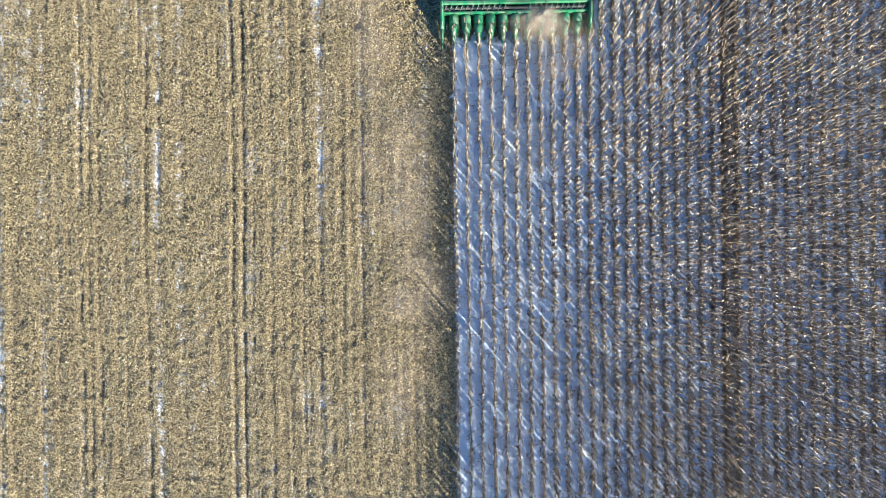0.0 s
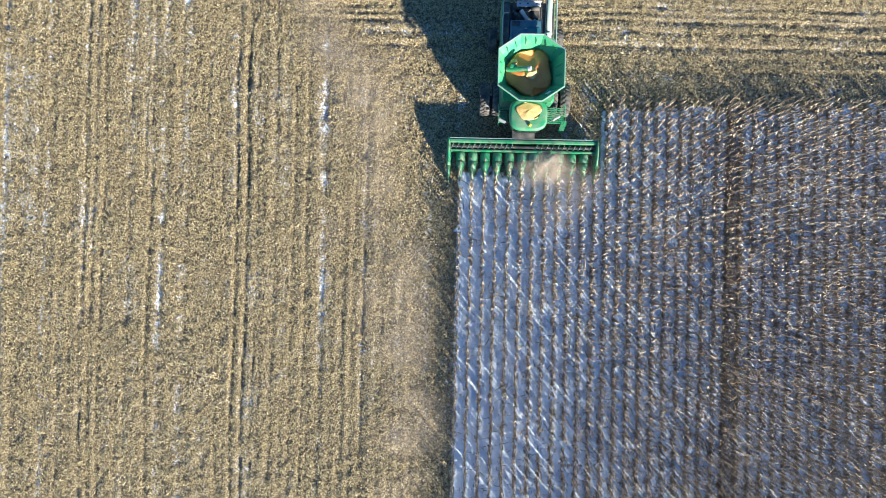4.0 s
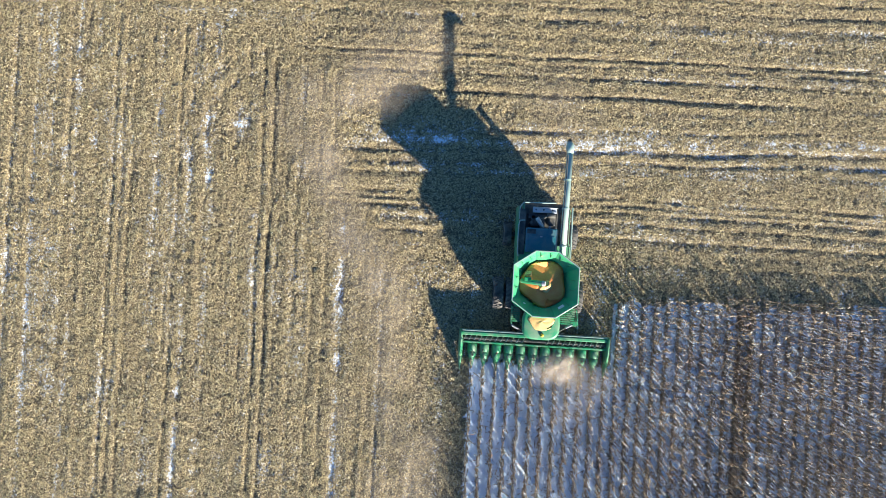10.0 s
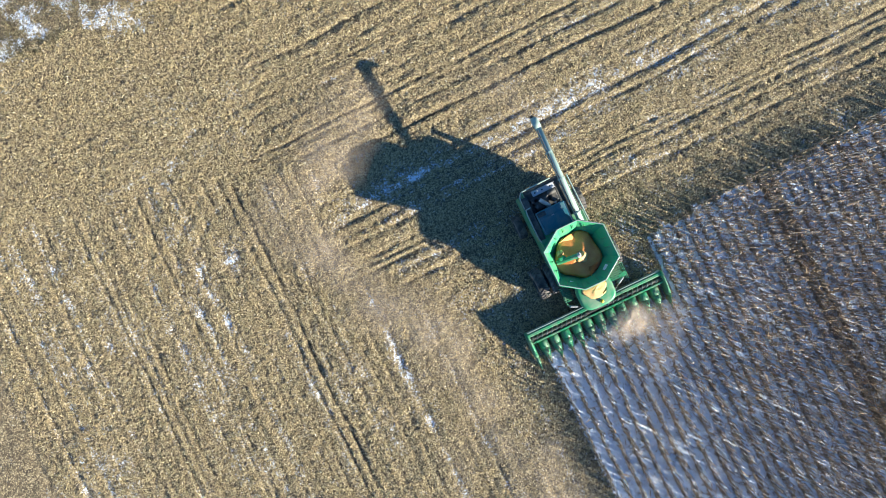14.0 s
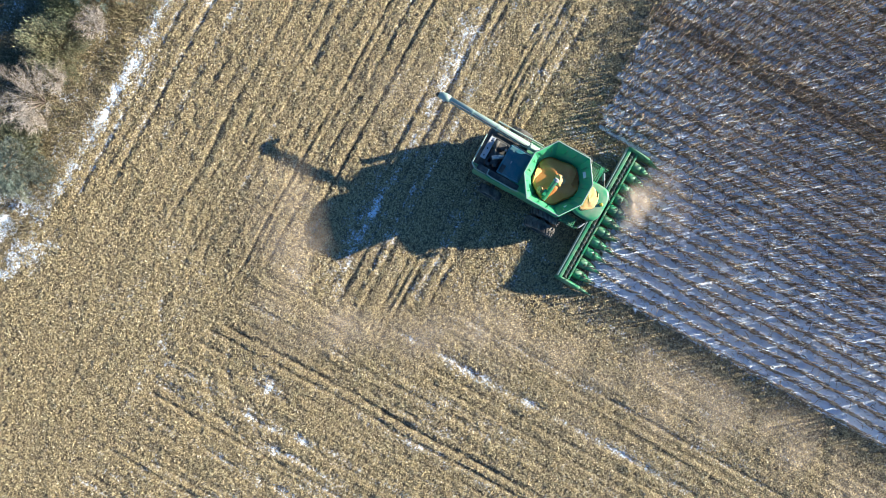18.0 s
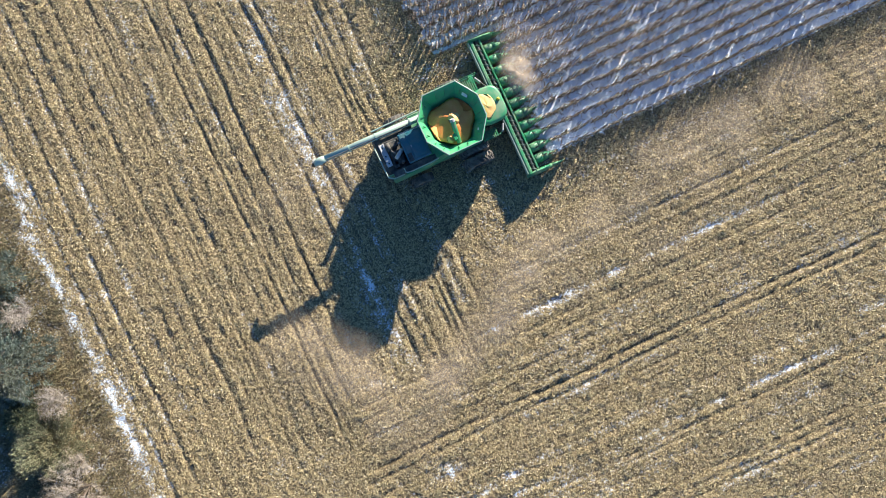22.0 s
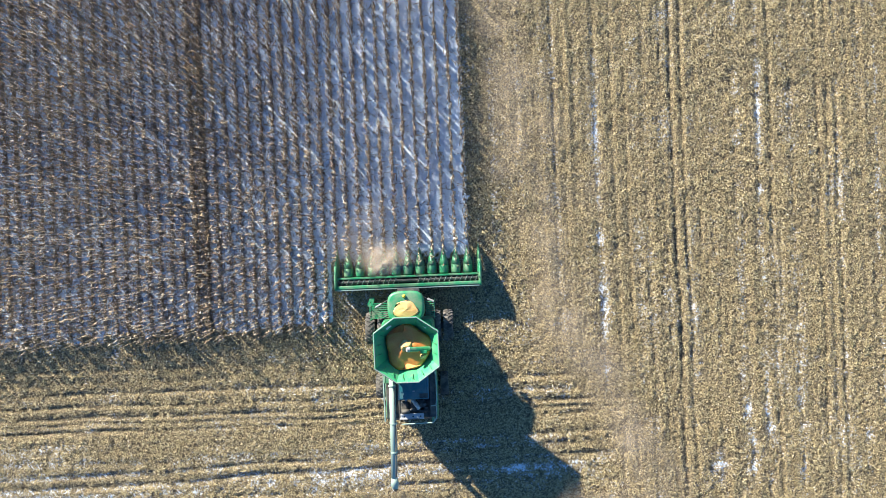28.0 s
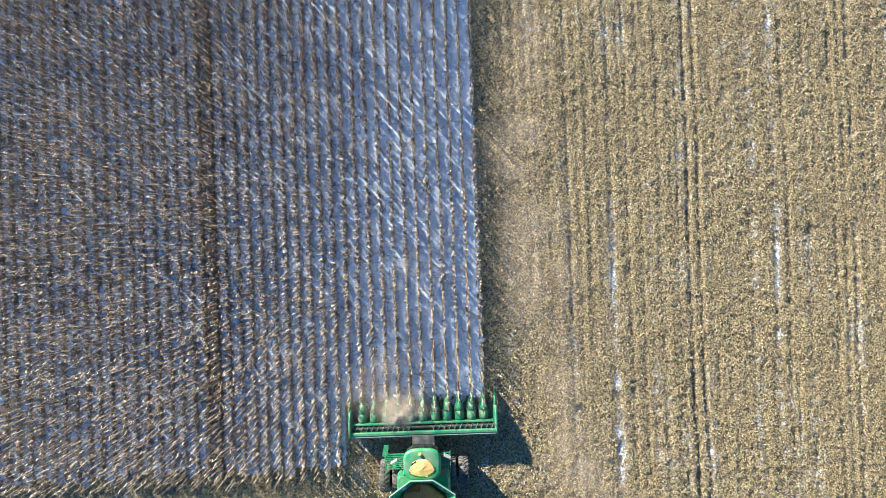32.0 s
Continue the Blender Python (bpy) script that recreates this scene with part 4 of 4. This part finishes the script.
for k, (x, y, tall, wide) in enumerate(((-6.3, 31.0, 3.2, 2.6), (-7.4, 30.4, 2.4, 1.5), (-4.6, 30.6, 2.0, 1.3), (5.4, 29.9, 1.6, 1.2), (-0.6, 30.2, 1.7, 1.2))):
    bare_shrub(x, y, tall, wide, k + 20)


def juniper(x, y, tall, wide, seed):
    root = new("juniper_bush")
    r = np.random.default_rng(seed)
    bm = B()
    vs, fs, count = [], [], 0
    for k in range(190):
        a, el = r.uniform(0, 6.283), r.uniform(0.1, 1.4)
        L = r.uniform(0.6, 1.0)
        tip = np.array([math.cos(a) * math.cos(el) * wide * L, math.sin(a) * math.cos(el) * wide * L, math.sin(el) * tall * L + 0.15])
        tube(bm, (0, 0, 0), tuple(tip), 0.02, 0.006, sides=4, caps=False)
        n = 58
        t = r.uniform(0.5, 1.05, n)
        p = tip[None] * t[:, None] + r.normal(0, 0.12, (n, 3))
        v, f = blades(p[:, 0], p[:, 1], p[:, 2], r.uniform(0.07, 0.17, n), r.uniform(0.025, 0.05, n), a + r.normal(0, 0.8, n), el + r.normal(0, 0.4, n), r.uniform(0, 0.02, n))
        vs.append(v)
        fs.append(f + count)
        count += len(v)
    part("branch_frame", bm, BARK, root)
    soup("crown", np.concatenate(vs), np.concatenate(fs), OLIVE, root)
    root.matrix_basis = pose(x, y, 0)
    return tagged(root, "olive-brown juniper bush in the hedge", "bush", "junipers in the hedge")


for k, (x, y, tall, wide) in enumerate(((-3.0, 31.6, 2.8, 2.3), (-9.2, 31.0, 2.2, 1.6), (5.2, 32.6, 2.2, 1.7), (-0.4, 32.6, 2.0, 1.5))):
    juniper(x, y, tall, wide, k + 50)


def brush():
    n = 115000
    x, y = rng.uniform(-26, 20, n), rng.uniform(EDGE_Y + 0.3, 37.0, n)
    near = np.clip((y - EDGE_Y - 0.35 + 0.6 * value_noise(x, y, 1.6, 61)) / 0.6, 0.06, 1)
    west = np.clip((-10 - x) / 3, 0, 1)
    keep = rng.random(n) < near * (1 - 0.5 * west * np.clip((33.5 - y) / 2, 0, 1)) * (0.65 + 0.5 * value_noise(x, y, 2.0, 62))
    x, y = x[keep], y[keep]
    n = len(x)
    h, _ = lay(x, y)
    v, f = blades(x, y, h, rng.uniform(0.12, 0.34, n) * (1.1 + 0.9 * value_noise(x, y, 0.9, 63)), rng.uniform(0.012, 0.035, n), rng.uniform(0, 6.283, n), rng.uniform(0.1, 1.2, n), rng.uniform(0, 0.08, n))
    tagged(soup("dry_grass", v, f, BRUSH), "tall dry brown grass and weeds along the hedge", "grass", kind="stuff")


brush()


# ---- dust hanging round the machine ----
def dust_material():
    """Thin at the rim of each veil, uneven inside."""
    m, nt, b = material("harvest_dust", 1.0)
    b.inputs["Base Color"].default_value = (0.54, 0.435, 0.32, 1)
    b.inputs["Specular IOR Level"].default_value = 0.0
    thick = nt.nodes.new("ShaderNodeAttribute")
    thick.attribute_name = "thickness"
    big = ramp(nt, noise_of(nt, 0.45, 5, 0.6, False), [(0.28, (0.12,) * 3), (0.68, (1, 1, 1))])
    wisp = ramp(nt, noise_of(nt, 1.6, 4, 0.6, False), [(0.25, (0.45,) * 3), (0.7, (1, 1, 1))])
    density = thick.outputs["Fac"]
    for f in (big, wisp):
        mul = nt.nodes.new("ShaderNodeMath")
        mul.operation = "MULTIPLY"
        nt.links.new(density, mul.inputs[0])
        nt.links.new(f, mul.inputs[1])
        density = mul.outputs[0]
    nt.links.new(density, b.inputs["Alpha"])
    return m


def dust():
    """Veils of dust hanging along the way that the machine came, and a puff over its head."""
    r = random.Random(12)
    puffs = [(5.8, -4.0, 2.3, 0.9, 0.9), (5.5, -4.3, 2.0, 1.1, 0.7), (6.6, -4.5, 1.8, 1.2, 0.6), (4.9, -4.0, 2.3, 0.9, 0.5), (7.6, -4.9, 1.6, 1.6, 0.25), (6.2, -6.0, 1.8, 1.8, 0.2),
             (4.6, 5.6, 0.6, 1.5, 0.16), (4.8, 8.6, 0.6, 2.2, 0.16), (4.9, 12.0, 0.6, 2.6, 0.14), (-7.6, -8.0, 0.7, 2.0, 0.16)]
    way = [(-2.4, -28.0, 2.0), (-2.5, -20.0, 2.1), (-3.6, -11.0, 2.2), (-4.6, -4.5, 2.2), (-5.2, 0.0, 1.9), (-8.6, 5.2, 2.2), (-10.2, 9.6, 2.4), (-8.0, 12.6, 2.4), (-5.6, 14.6, 2.2), (-3.4, 17.4, 2.0)]
    for a, b in zip(way, way[1:]):
        steps = max(2, round(math.dist(a[:2], b[:2]) / 1.5))
        for k in range(steps):
            t = k / steps
            x, y, size = (p + (q - p) * t for p, q in zip(a, b))
            puffs.append((x + r.gauss(0, 0.6), y + r.gauss(0, 0.6), r.uniform(0.5, 1.3), size * r.uniform(0.6, 1.15), r.uniform(0.16, 0.30)))
    verts, faces, thick = [], [], []
    for x, y, z, size, alpha in puffs:
        base, n, rings = len(verts), 22, 6
        tilt = Matrix.Rotation(r.uniform(-0.12, 0.12), 3, "X") @ Matrix.Rotation(r.uniform(-0.12, 0.12), 3, "Y")
        ph = [r.uniform(0, 6.28) for _ in range(3)]
        for k in range(rings + 1):
            t = k / rings
            for i in range(n):
                a = 2 * math.pi * i / n
                w = 1.3 * size * (t + 0.001) * (1 + 0.22 * math.sin(2 * a + ph[0]) + 0.14 * math.sin(3 * a + ph[1]))
                p = tilt @ Vector((w * math.cos(a), w * math.sin(a), 0.35 * (1 - t * t) + 0.1 * math.sin(3 * a + ph[2]) * t))
                verts.append((x + p.x, y + p.y, max(0.3, z + p.z)))
                thick.append(1.1 * alpha * (1 - t * t) ** 2)
        for k in range(rings):
            for i in range(n):
                j = (i + 1) % n
                faces.append((base + k * n + i, base + k * n + j, base + (k + 1) * n + j, base + (k + 1) * n + i))
    ob = soup("dust_cloud", verts, faces, dust_material())
    ob.data.attributes.new("thickness", "FLOAT", "POINT").data.foreach_set("value", np.array(thick, np.float32))
    tagged(ob, "thin tan harvest dust drifting behind the combine", "dust", kind="stuff")


dust()
